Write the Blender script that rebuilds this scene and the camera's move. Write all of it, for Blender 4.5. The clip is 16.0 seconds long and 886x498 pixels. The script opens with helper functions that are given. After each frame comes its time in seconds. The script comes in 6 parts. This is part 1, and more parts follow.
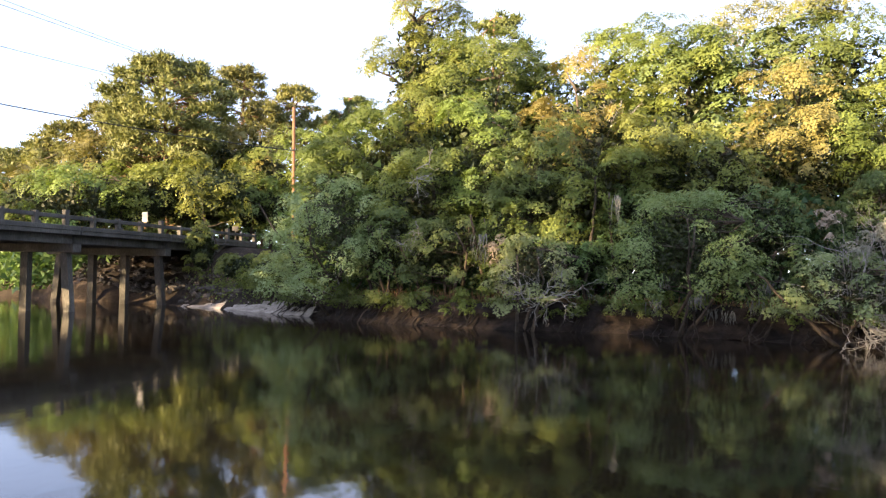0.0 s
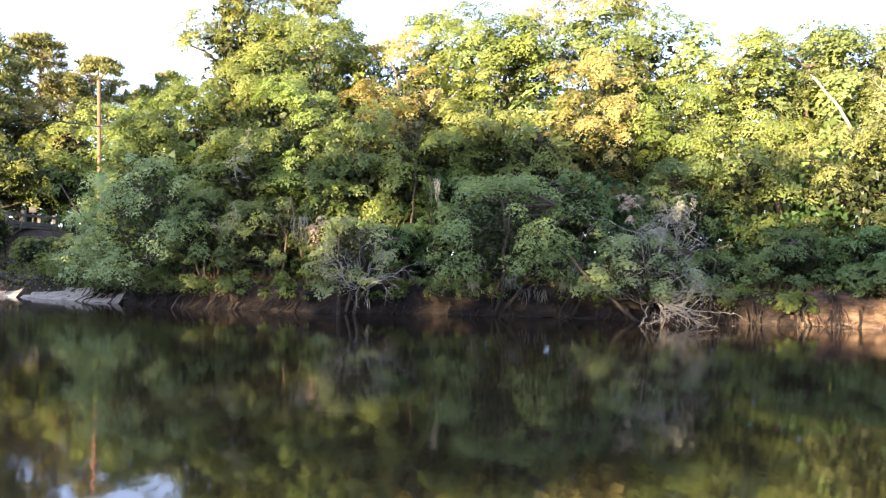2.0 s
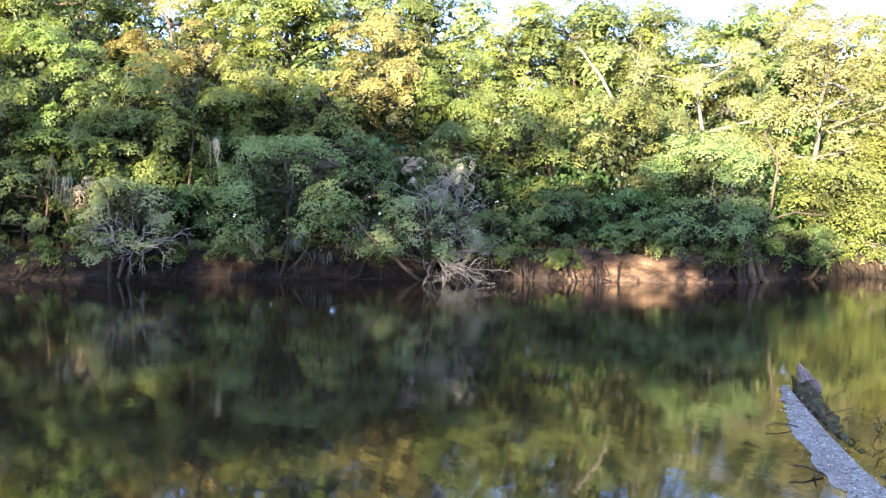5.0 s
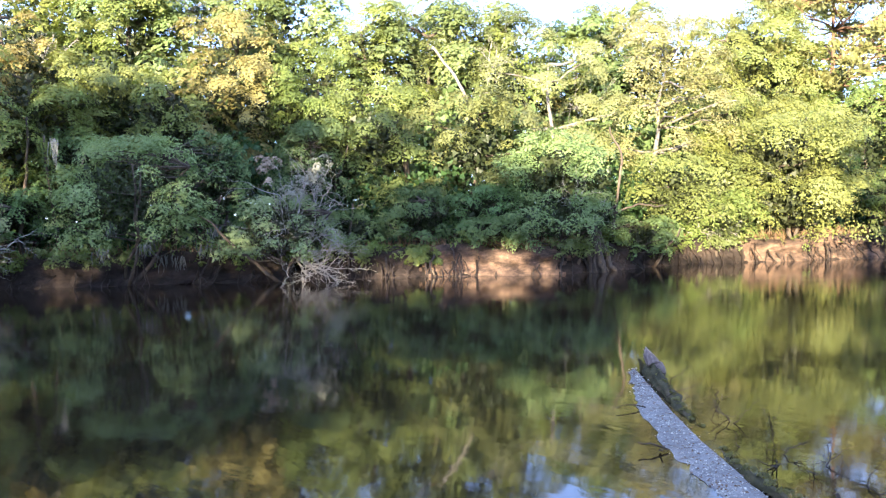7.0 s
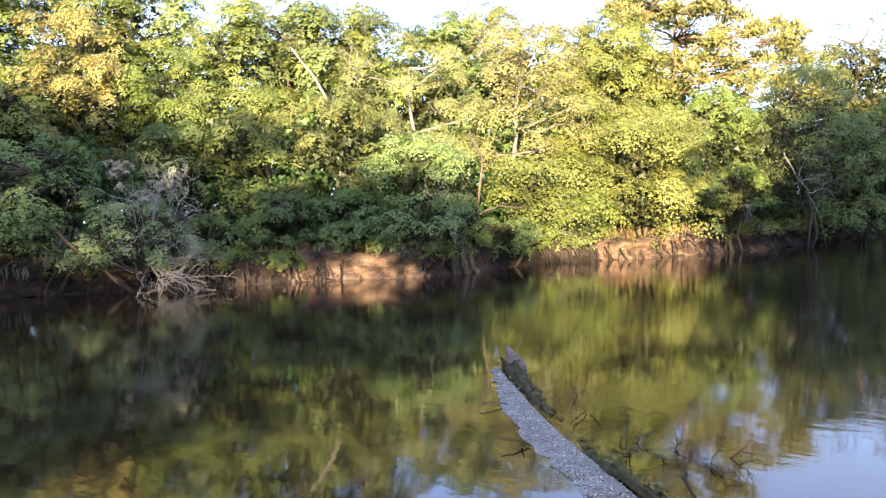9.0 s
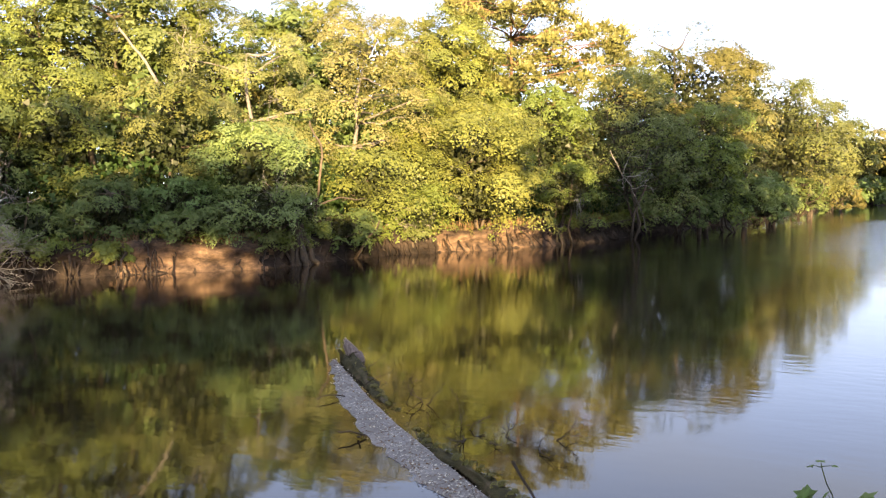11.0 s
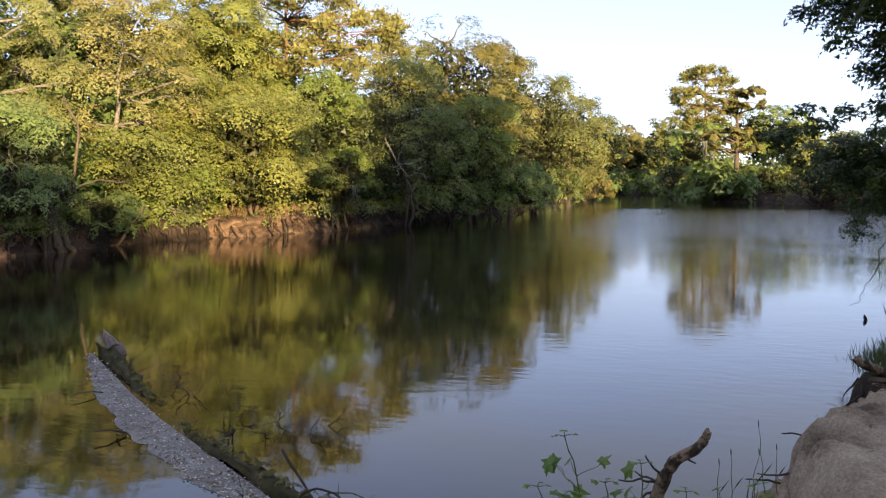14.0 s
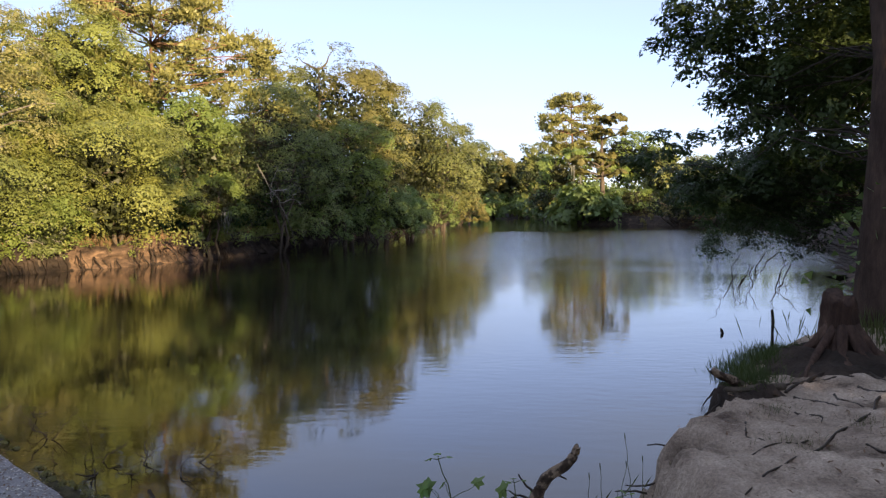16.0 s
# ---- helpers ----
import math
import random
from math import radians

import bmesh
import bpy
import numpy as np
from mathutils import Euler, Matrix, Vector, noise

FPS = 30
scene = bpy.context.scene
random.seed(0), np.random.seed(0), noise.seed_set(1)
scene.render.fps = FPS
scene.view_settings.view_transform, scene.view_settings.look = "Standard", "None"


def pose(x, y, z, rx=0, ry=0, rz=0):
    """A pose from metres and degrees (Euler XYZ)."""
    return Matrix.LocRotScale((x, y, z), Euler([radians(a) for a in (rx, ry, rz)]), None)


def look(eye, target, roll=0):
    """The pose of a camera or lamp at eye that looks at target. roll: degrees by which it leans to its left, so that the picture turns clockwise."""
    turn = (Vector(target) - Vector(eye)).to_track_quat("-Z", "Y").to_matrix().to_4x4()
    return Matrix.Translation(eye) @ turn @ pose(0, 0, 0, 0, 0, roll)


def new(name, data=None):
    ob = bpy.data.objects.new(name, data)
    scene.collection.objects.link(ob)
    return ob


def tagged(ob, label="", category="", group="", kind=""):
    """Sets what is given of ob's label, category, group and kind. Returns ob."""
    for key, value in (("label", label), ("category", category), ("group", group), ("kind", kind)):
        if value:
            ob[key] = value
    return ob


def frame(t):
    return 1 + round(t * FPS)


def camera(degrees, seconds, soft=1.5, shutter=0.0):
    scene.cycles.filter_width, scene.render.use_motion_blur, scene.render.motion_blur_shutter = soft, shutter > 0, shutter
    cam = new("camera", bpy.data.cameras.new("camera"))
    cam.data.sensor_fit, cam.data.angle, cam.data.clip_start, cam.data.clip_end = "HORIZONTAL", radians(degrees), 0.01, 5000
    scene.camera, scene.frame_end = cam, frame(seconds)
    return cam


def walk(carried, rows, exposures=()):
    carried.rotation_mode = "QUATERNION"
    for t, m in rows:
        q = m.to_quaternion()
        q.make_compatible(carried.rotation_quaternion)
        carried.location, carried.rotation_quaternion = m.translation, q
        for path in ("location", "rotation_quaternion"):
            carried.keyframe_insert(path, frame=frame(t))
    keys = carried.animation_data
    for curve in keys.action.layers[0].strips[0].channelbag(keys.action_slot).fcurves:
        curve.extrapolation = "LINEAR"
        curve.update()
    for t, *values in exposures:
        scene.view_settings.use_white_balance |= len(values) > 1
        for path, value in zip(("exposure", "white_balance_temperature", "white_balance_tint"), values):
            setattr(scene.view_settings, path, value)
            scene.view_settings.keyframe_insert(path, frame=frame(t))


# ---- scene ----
cam = camera(55.8, 16.0, soft=1.3)
EYE, ARM = 2.6, 0.25
# seconds, yaw, pitch, roll
ROWS = [
    (0.0, 0.00, 1.40, -1.10),
    (0.5, -3.52, 1.33, -1.30),
    (1.0, -6.70, 1.10, -1.16),
    (1.5, -9.10, 0.84, -0.82),
    (2.0, -12.11, 0.38, -0.68),
    (2.5, -14.76, -0.03, -0.24),
    (3.0, -17.09, -0.31, 0.16),
    (3.5, -19.41, -0.72, 0.21),
    (4.0, -21.87, -1.42, -0.09),
    (6.5, -33.76, -2.29, 0.68),
    (7.0, -36.23, -2.32, 1.11),
    (7.5, -38.55, -2.35, 1.16),
    (8.0, -40.83, -2.29, 1.52),
    (8.5, -43.14, -2.31, 1.82),
    (11.0, -56.30, -3.19, 1.25),
    (11.5, -59.41, -3.90, 1.11),
    (12.0, -61.75, -4.66, 0.91),
    (12.5, -64.60, -4.96, 0.68),
    (13.0, -67.21, -5.09, 0.68),
    (13.5, -69.61, -4.92, 0.64),
    (14.0, -71.45, -4.37, 0.40),
    (14.5, -73.34, -3.88, 0.52),
    (15.0, -75.71, -3.54, 0.69),
    (15.5, -78.08, -3.10, 0.75),
    (16.0, -79.90, -2.76, 1.14),
]


def held(yaw, pitch, roll):
    """The camera, held at arm's length by somebody who turns on the spot."""
    a = radians(yaw)
    return pose(-math.sin(a) * ARM, math.cos(a) * ARM, EYE, 90 + pitch, roll, yaw)


EXPOSURES = [(0.0, 1.75, 6500, 10), (1.5, 2.18, 6200, 10), (3.5, 2.32, 5750, 10), (7.0, 2.25, 5200, 10), (8.5, 2.08, 5600, 10), (11.0, 1.7, 7300, 10), (12.5, 1.26, 7500, 10), (13.5, 1.07, 7100, 10), (15.0, 0.9, 6700, 10), (16.0, 0.85, 6450, 11)]
walk(cam, [(t, held(yaw, pitch, roll)) for t, yaw, pitch, roll in ROWS], EXPOSURES)

# ---- world and sun ----
SUN_ELEVATION = 9.0
SUN_TRAVEL = 51.0          # degrees from the +y axis towards +x in which the light travels
world = bpy.data.worlds.new("evening_sky")
scene.world = world
world.use_nodes = True
wn, wl = world.node_tree.nodes, world.node_tree.links
sky = wn.new("ShaderNodeTexSky")
sky.sky_type = "NISHITA"
sky.sun_disc = False
sky.sun_elevation = radians(SUN_ELEVATION)
sky.sun_rotation = radians(SUN_TRAVEL + 180)
sky.air_density, sky.dust_density, sky.ozone_density = 0.55, 0.2, 2.0
# thin high cloud
wc = wn.new("ShaderNodeTexCoord")
wm = wn.new("ShaderNodeMapping")
wm.inputs["Scale"].default_value = (1.0, 1.0, 3.5)
wt = wn.new("ShaderNodeTexNoise")
wt.inputs["Scale"].default_value, wt.inputs["Detail"].default_value = 2.2, 6
wr = wn.new("ShaderNodeMapRange")
wr.inputs["From Min"].default_value, wr.inputs["From Max"].default_value = 0.42, 0.75
wr.inputs["To Min"].default_value, wr.inputs["To Max"].default_value = 0.48, 0.75
wx = wn.new("ShaderNodeMix")
wx.data_type = "RGBA"
wx.inputs["B"].default_value = (1.82, 1.93, 2.22, 1)
wl.new(wc.outputs["Generated"], wm.inputs["Vector"])
wl.new(wm.outputs["Vector"], wt.inputs["Vector"])
wl.new(wt.outputs["Fac"], wr.inputs["Value"])
wl.new(wr.outputs["Result"], wx.inputs["Factor"])
wv = wn.new("ShaderNodeMix")          # a slight lavender cast of haze
wv.data_type, wv.blend_type = "RGBA", "MULTIPLY"
wv.inputs["Factor"].default_value = 1.0
wv.inputs["B"].default_value = (1.17, 0.95, 1.0, 1)
wl.new(sky.outputs["Color"], wv.inputs["A"])
wl.new(wv.outputs["Result"], wx.inputs["A"])
wl.new(wx.outputs["Result"], wn["Background"].inputs["Color"])
wn["Background"].inputs["Strength"].default_value = 0.255

sun_data = bpy.data.lights.new("sun", "SUN")
sun_data.energy, sun_data.angle, sun_data.color = 8.2, radians(0.6), (1.0, 0.74, 0.42)
sun = new("sun", sun_data)
e, a = radians(SUN_ELEVATION), radians(SUN_TRAVEL)
way = Vector((math.sin(a) * math.cos(e), math.cos(a) * math.cos(e), -math.sin(e)))
sun.matrix_world = look((0, 0, 60), Vector((0, 0, 60)) + way)


# ---- materials ----
def material(name, build):
    m = bpy.data.materials.new(name)
    m.use_nodes = True
    n, l = m.node_tree.nodes, m.node_tree.links
    build(n, l, n["Principled BSDF"])
    return m


def ramp(n, l, fac, stops):
    r = n.new("ShaderNodeValToRGB")
    while len(r.color_ramp.elements) < len(stops):
        r.color_ramp.elements.new(0.5)
    for el, (p, c) in zip(r.color_ramp.elements, stops):
        el.position, el.color = p, (*c, 1)
    l.new(fac, r.inputs["Fac"])
    return r.outputs["Color"]


def noise_tex(n, l, scale, detail=4, rough=0.6, stretch=None, coord="Object"):
    c = n.new("ShaderNodeTexCoord")
    out = c.outputs[coord]
    if stretch:
        mp = n.new("ShaderNodeMapping")
        mp.inputs["Scale"].default_value = stretch
        l.new(out, mp.inputs["Vector"])
        out = mp.outputs["Vector"]
    t = n.new("ShaderNodeTexNoise")
    t.inputs["Scale"].default_value, t.inputs["Detail"].default_value = scale, detail
    t.inputs["Roughness"].default_value = rough
    l.new(out, t.inputs["Vector"])
    return t.outputs["Fac"]


def mix_rgb(n, l, fac, a, b, mode="MIX"):
    x = n.new("ShaderNodeMix")
    x.data_type, x.blend_type = "RGBA", mode
    for key, v in (("Factor", fac), ("A", a), ("B", b)):
        if isinstance(v, bpy.types.NodeSocket):
            l.new(v, x.inputs[key])
        elif key == "Factor":
            x.inputs[key].default_value = v
        else:
            x.inputs[key].default_value = (*v, 1)
    return x.outputs["Result"]


def bump(n, l, p, height, strength, distance):
    b = n.new("ShaderNodeBump")
    b.inputs["Strength"].default_value, b.inputs["Distance"].default_value = strength, distance
    l.new(height, b.inputs["Height"])
    l.new(b.outputs["Normal"], p.inputs["Normal"])


def mottled(name, stops, scale=3.0, rough=0.85, fine=40.0, relief=0.02, stretch=None, spec=0.3, island=0.0):
    """Two scales of colour and a fine relief."""
    def build(n, l, p):
        big = noise_tex(n, l, scale, 5, 0.65, stretch)
        col = ramp(n, l, big, stops)
        small = noise_tex(n, l, fine, 4, 0.7, stretch)
        grain = ramp(n, l, small, [(0.3, (0.6, 0.6, 0.6)), (0.7, (1.25, 1.25, 1.25))])
        col = mix_rgb(n, l, 1.0, col, grain, "MULTIPLY")
        if island:
            o = n.new("ShaderNodeObjectInfo")
            g = ramp(n, l, o.outputs["Random"], [(0.0, (1 - island,) * 3), (1.0, (1 + island,) * 3)])
            col = mix_rgb(n, l, 1.0, col, g, "MULTIPLY")
        l.new(col, p.inputs["Base Color"])
        p.inputs["Roughness"].default_value = rough
        p.inputs["Specular IOR Level"].default_value = spec
        bump(n, l, p, small, 0.6, relief)
    return material(name, build)


def leaf_material(name, dark, light, through_col, trans=0.27):
    def build(n, l, p):
        g = n.new("ShaderNodeNewGeometry")
        patch = noise_tex(n, l, 0.55, 3, 0.6)
        one = n.new("ShaderNodeMath")
        one.operation = "MULTIPLY_ADD"
        one.inputs[1].default_value, one.inputs[2].default_value = 0.12, 0.09
        l.new(g.outputs["Random Per Island"], one.inputs[0])
        two = n.new("ShaderNodeMath")
        two.operation = "MULTIPLY_ADD"
        two.inputs[1].default_value = 0.72
        l.new(patch, two.inputs[0])
        l.new(one.outputs[0], two.inputs[2])
        mid = tuple((x + y) / 2 for x, y in zip(dark, light))
        col = ramp(n, l, two.outputs[0], [(0.12, dark), (0.5, mid), (0.85, light)])
        o = n.new("ShaderNodeObjectInfo")          # each tree has a tone of its own
        tone = ramp(n, l, o.outputs["Random"], [(0.0, (0.72, 0.78, 0.8)), (0.35, (1.06, 0.94, 0.92)), (0.65, (0.86, 1.0, 0.98)), (1.0, (1.2, 1.12, 1.12))])
        col = mix_rgb(n, l, 1.0, col, tone, "MULTIPLY")
        l.new(col, p.inputs["Base Color"])
        p.inputs["Roughness"].default_value = 0.5
        p.inputs["Specular IOR Level"].default_value = 0.3
        t = n.new("ShaderNodeBsdfTranslucent")
        tc = mix_rgb(n, l, 1.0, col, through_col, "MULTIPLY")
        l.new(tc, t.inputs["Color"])
        x = n.new("ShaderNodeMixShader")
        x.inputs["Fac"].default_value = trans
        l.new(p.outputs["BSDF"], x.inputs[1])
        l.new(t.outputs["BSDF"], x.inputs[2])
        l.new(x.outputs["Shader"], n["Material Output"].inputs["Surface"])
    return material(name, build)


LEAF = {
    "deep": leaf_material("deep_green_leaves", (0.0601, 0.0961, 0.0338), (0.226, 0.288, 0.101), (1.6, 1.7, 0.9)),
    "mid": leaf_material("green_leaves", (0.0543, 0.0861, 0.0209), (0.266, 0.298, 0.0748), (1.6, 1.7, 0.9)),
    "yellow": leaf_material("yellow_green_leaves", (0.0735, 0.106, 0.026), (0.304, 0.346, 0.0975), (1.6, 1.6, 0.8)),
    "olive": leaf_material("olive_leaves", (0.0638, 0.0764, 0.026), (0.27, 0.259, 0.0858), (1.5, 1.5, 0.9)),
    "tan": leaf_material("fresh_tan_leaves", (0.1, 0.104, 0.032), (0.35, 0.325, 0.115), (1.5, 1.4, 0.8)),
    "pale": leaf_material("pale_leaves", (0.13, 0.15, 0.05), (0.36, 0.37, 0.16), (1.4, 1.4, 0.9)),
    "grey": leaf_material("grey_green_leaves", (0.132, 0.18, 0.0669), (0.383, 0.449, 0.207), (1.4, 1.5, 1.0)),
    "teal": leaf_material("cool_green_leaves", (0.0848, 0.144, 0.0507), (0.299, 0.387, 0.147), (1.5, 1.6, 1.0)),
    "pine": leaf_material("pine_needles", (0.065, 0.08, 0.024), (0.25, 0.245, 0.08), (1.2, 1.2, 0.8), 0.15),
    # the pine needles again, with golden sunlight put into the colour
    "pinelit": leaf_material("pine_needles_painted_sunlit", (0.075, 0.08, 0.025), (0.28, 0.26, 0.085), (1.2, 1.2, 0.8), 0.15),
    # a darker green with deep shade put into its colour
    "shade": leaf_material("leaves_darkened_as_shade", (0.0207, 0.0414, 0.0149), (0.0805, 0.127, 0.0391), (1.4, 1.5, 0.9)),
    "ash": leaf_material("ashen_dead_foliage", (0.22, 0.18, 0.13), (0.46, 0.4, 0.3), (1.1, 1.0, 0.9), 0.15),
    "weed": leaf_material("weed_leaves", (0.08, 0.14, 0.035), (0.18, 0.27, 0.07), (1.5, 1.6, 0.9)),
    "grass": leaf_material("bank_grass", (0.035, 0.05, 0.015), (0.12, 0.14, 0.05), (1.3, 1.3, 0.9)),
    "dry": leaf_material("dry_grass", (0.12, 0.08, 0.04), (0.34, 0.24, 0.13), (1.2, 1.1, 0.9), 0.2),
}
# much darker than the outer leaves: the shade inside crowns is put into the colour
INNER = leaf_material("inner_leaves_painted_shade", (0.02, 0.027, 0.01), (0.06, 0.072, 0.026), (1.2, 1.2, 0.9), 0.1)
BARK = mottled("grey_brown_bark", [(0.3, (0.045, 0.034, 0.026)), (0.7, (0.15, 0.12, 0.09))], 2.5, 0.9, 22, 0.02, (1, 1, 0.25))
PINE_BARK = mottled("pine_bark", [(0.3, (0.09, 0.05, 0.03)), (0.7, (0.26, 0.15, 0.09))], 2.5, 0.9, 18, 0.02, (1, 1, 0.3))
DEADWOOD = mottled("bleached_dead_wood", [(0.3, (0.13, 0.115, 0.1)), (0.7, (0.3, 0.27, 0.24))], 4, 0.85, 40, 0.01)
BLEACHED = mottled("sun_bleached_twigs", [(0.3, (0.23, 0.21, 0.185)), (0.7, (0.45, 0.42, 0.375))], 4, 0.85, 40, 0.01)
WETWOOD = mottled("wet_dark_wood", [(0.3, (0.02, 0.015, 0.012)), (0.7, (0.075, 0.055, 0.042))], 5, 0.6, 40, 0.01)
MOSS = mottled("grey_hanging_moss", [(0.3, (0.13, 0.13, 0.11)), (0.7, (0.3, 0.3, 0.26))], 4, 0.95, 60, 0.01)
SAND = mottled("grey_sand", [(0.3, (0.12, 0.088, 0.066)), (0.47, (0.36, 0.285, 0.22)), (0.7, (0.56, 0.46, 0.365))], 2.4, 0.95, 48, 0.06)
EARTH = mottled("river_bank_earth", [(0.32, (0.016, 0.012, 0.009)), (0.55, (0.05, 0.036, 0.027)), (0.82, (0.25, 0.165, 0.11))], 1.1, 0.95, 7, 0.08)
CONCRETE = mottled("weathered_concrete", [(0.25, (0.055, 0.05, 0.044)), (0.6, (0.13, 0.12, 0.105)), (0.8, (0.21, 0.195, 0.17))], 0.8, 0.9, 14, 0.01, (1, 1, 0.35), island=0.12)
ROCK = mottled("pale_shore_rock", [(0.25, (0.05, 0.042, 0.036)), (0.6, (0.14, 0.12, 0.105)), (0.8, (0.28, 0.255, 0.225))], 1.5, 0.9, 12, 0.04, island=0.25)
POLEWOOD = mottled("reddish_pole_wood", [(0.3, (0.16, 0.075, 0.04)), (0.7, (0.32, 0.16, 0.09))], 1.0, 0.8, 25, 0.01, (1, 1, 0.15))
# two tones for one bank: sun and shade are put into the colours
BANKSUNLIT = mottled("bank_clay_painted_sunlit", [(0.36, (0.035, 0.024, 0.018)), (0.52, (0.13, 0.085, 0.058)), (0.75, (0.34, 0.22, 0.135))], 0.7, 0.95, 5, 0.15, (1, 1, 2.2))
BANKSHADED = mottled("rooty_bank_soil_painted_shaded", [(0.34, (0.014, 0.011, 0.009)), (0.55, (0.042, 0.031, 0.025)), (0.8, (0.11, 0.08, 0.063))], 0.8, 0.95, 5, 0.15, (1, 1, 2.2))
ASPHALT = mottled("asphalt", [(0.3, (0.04, 0.04, 0.04)), (0.7, (0.065, 0.065, 0.062))], 1.0, 0.9, 60, 0.005)


def graded(n, l, value, a, b, lo, hi, smooth_step=False):
    r = n.new("ShaderNodeMapRange")
    if smooth_step:
        r.interpolation_type = "SMOOTHSTEP"
    for key, v in (("From Min", a), ("From Max", b), ("To Min", lo), ("To Max", hi)):
        r.inputs[key].default_value = v
    l.new(value, r.inputs["Value"])
    return r.outputs["Result"]


def figured(n, l, op, *values):
    m = n.new("ShaderNodeMath")
    m.operation = op
    for socket, v in zip(m.inputs, values):
        if isinstance(v, bpy.types.NodeSocket):
            l.new(v, socket)
        else:
            socket.default_value = v
    return m.outputs[0]


def build_water(n, l, p):
    p.inputs["Base Color"].default_value = (0.012, 0.009, 0.006, 1)
    p.inputs["IOR"].default_value = 1.5
    p.inputs["Specular IOR Level"].default_value = 0.5
    tc = n.new("ShaderNodeTexCoord")
    xyz = n.new("ShaderNodeSeparateXYZ")
    l.new(tc.outputs["Object"], xyz.inputs["Vector"])
    away = n.new("ShaderNodeVectorMath")
    away.operation = "LENGTH"
    l.new(tc.outputs["Object"], away.inputs[0])
    swell = noise_tex(n, l, 1.5, 2, 0.5, (1.0, 0.6, 1.0))
    ripple = noise_tex(n, l, 6.0, 3, 0.55, (1.0, 0.4, 1.0))
    calm = graded(n, l, noise_tex(n, l, 0.12, 3, 0.6), 0.4, 0.64, 0.14, 1.1)
    # the open reach downstream is ruffled by a breeze as far as the sheltered bend
    ragged = figured(n, l, "MULTIPLY_ADD", noise_tex(n, l, 0.16, 4, 0.65, (1.0, 0.45, 1.0)), 26.0, -13.0)
    x = figured(n, l, "ADD", xyz.outputs["X"], ragged)
    breeze = figured(n, l, "MULTIPLY", graded(n, l, x, 26.0, 60.0, 0.0, 1.0, True), graded(n, l, xyz.outputs["X"], 84.0, 92.0, 1.0, 0.0))
    # the lee of the wooded bank stays smooth
    lee = figured(n, l, "ADD", xyz.outputs["Y"], figured(n, l, "MULTIPLY", ragged, 0.3))
    breeze = figured(n, l, "MULTIPLY", breeze, graded(n, l, lee, 7.0, 15.0, 1.0, 0.0, True))
    # wavelets too fine to tell apart blur what is mirrored
    pool = graded(n, l, away.outputs["Value"], 4.0, 24.0, 0.03, 0.068)
    l.new(figured(n, l, "MULTIPLY_ADD", breeze, 0.03, pool), p.inputs["Roughness"])
    local = graded(n, l, xyz.outputs["X"], 9.0, 34.0, 0.36, 1.0)
    height = figured(n, l, "MULTIPLY", ripple, figured(n, l, "ADD", figured(n, l, "MULTIPLY", calm, local), figured(n, l, "MULTIPLY", breeze, 7.0)))
    height = figured(n, l, "MULTIPLY_ADD", swell, 0.35, height)
    bump(n, l, p, height, 0.3, 0.02)


WATER = material("dark_river_water", build_water)


# ---- making meshes ----
def quads(name, verts, faces, mat, smooth=False):
    """A mesh of quads, or of triangles, from arrays."""
    me = bpy.data.meshes.new(name)
    verts, faces = np.asarray(verts, np.float32), np.asarray(faces, np.int32)
    me.vertices.add(len(verts))
    me.vertices.foreach_set("co", verts.ravel())
    me.loops.add(faces.size)
    me.loops.foreach_set("vertex_index", faces.ravel())
    me.polygons.add(len(faces))
    me.polygons.foreach_set("loop_start", np.arange(0, faces.size, faces.shape[1], dtype=np.int32))
    me.polygons.foreach_set("use_smooth", np.full(len(faces), smooth))
    me.update(calc_edges=True)
    me.validate()
    me.materials.append(mat)
    return me


def part(name, data, material_, parent, label=""):
    """One mesh object under a thing or under a part; data is a mesh or a bmesh."""
    if isinstance(data, bmesh.types.BMesh):
        me = bpy.data.meshes.new(name)
        data.to_mesh(me)
        data.free()
        data = me
    if material_ and not data.materials:
        data.materials.append(material_)
    ob = new(name, data)
    ob.parent = parent
    return tagged(ob, label) if label else ob


def thing(name, x, y, z, label, category, group="", turn=0.0):
    ob = new(name)
    ob.empty_display_size = 0.2
    ob.matrix_world = pose(x, y, z, 0, 0, turn)
    return tagged(ob, label, category, group)


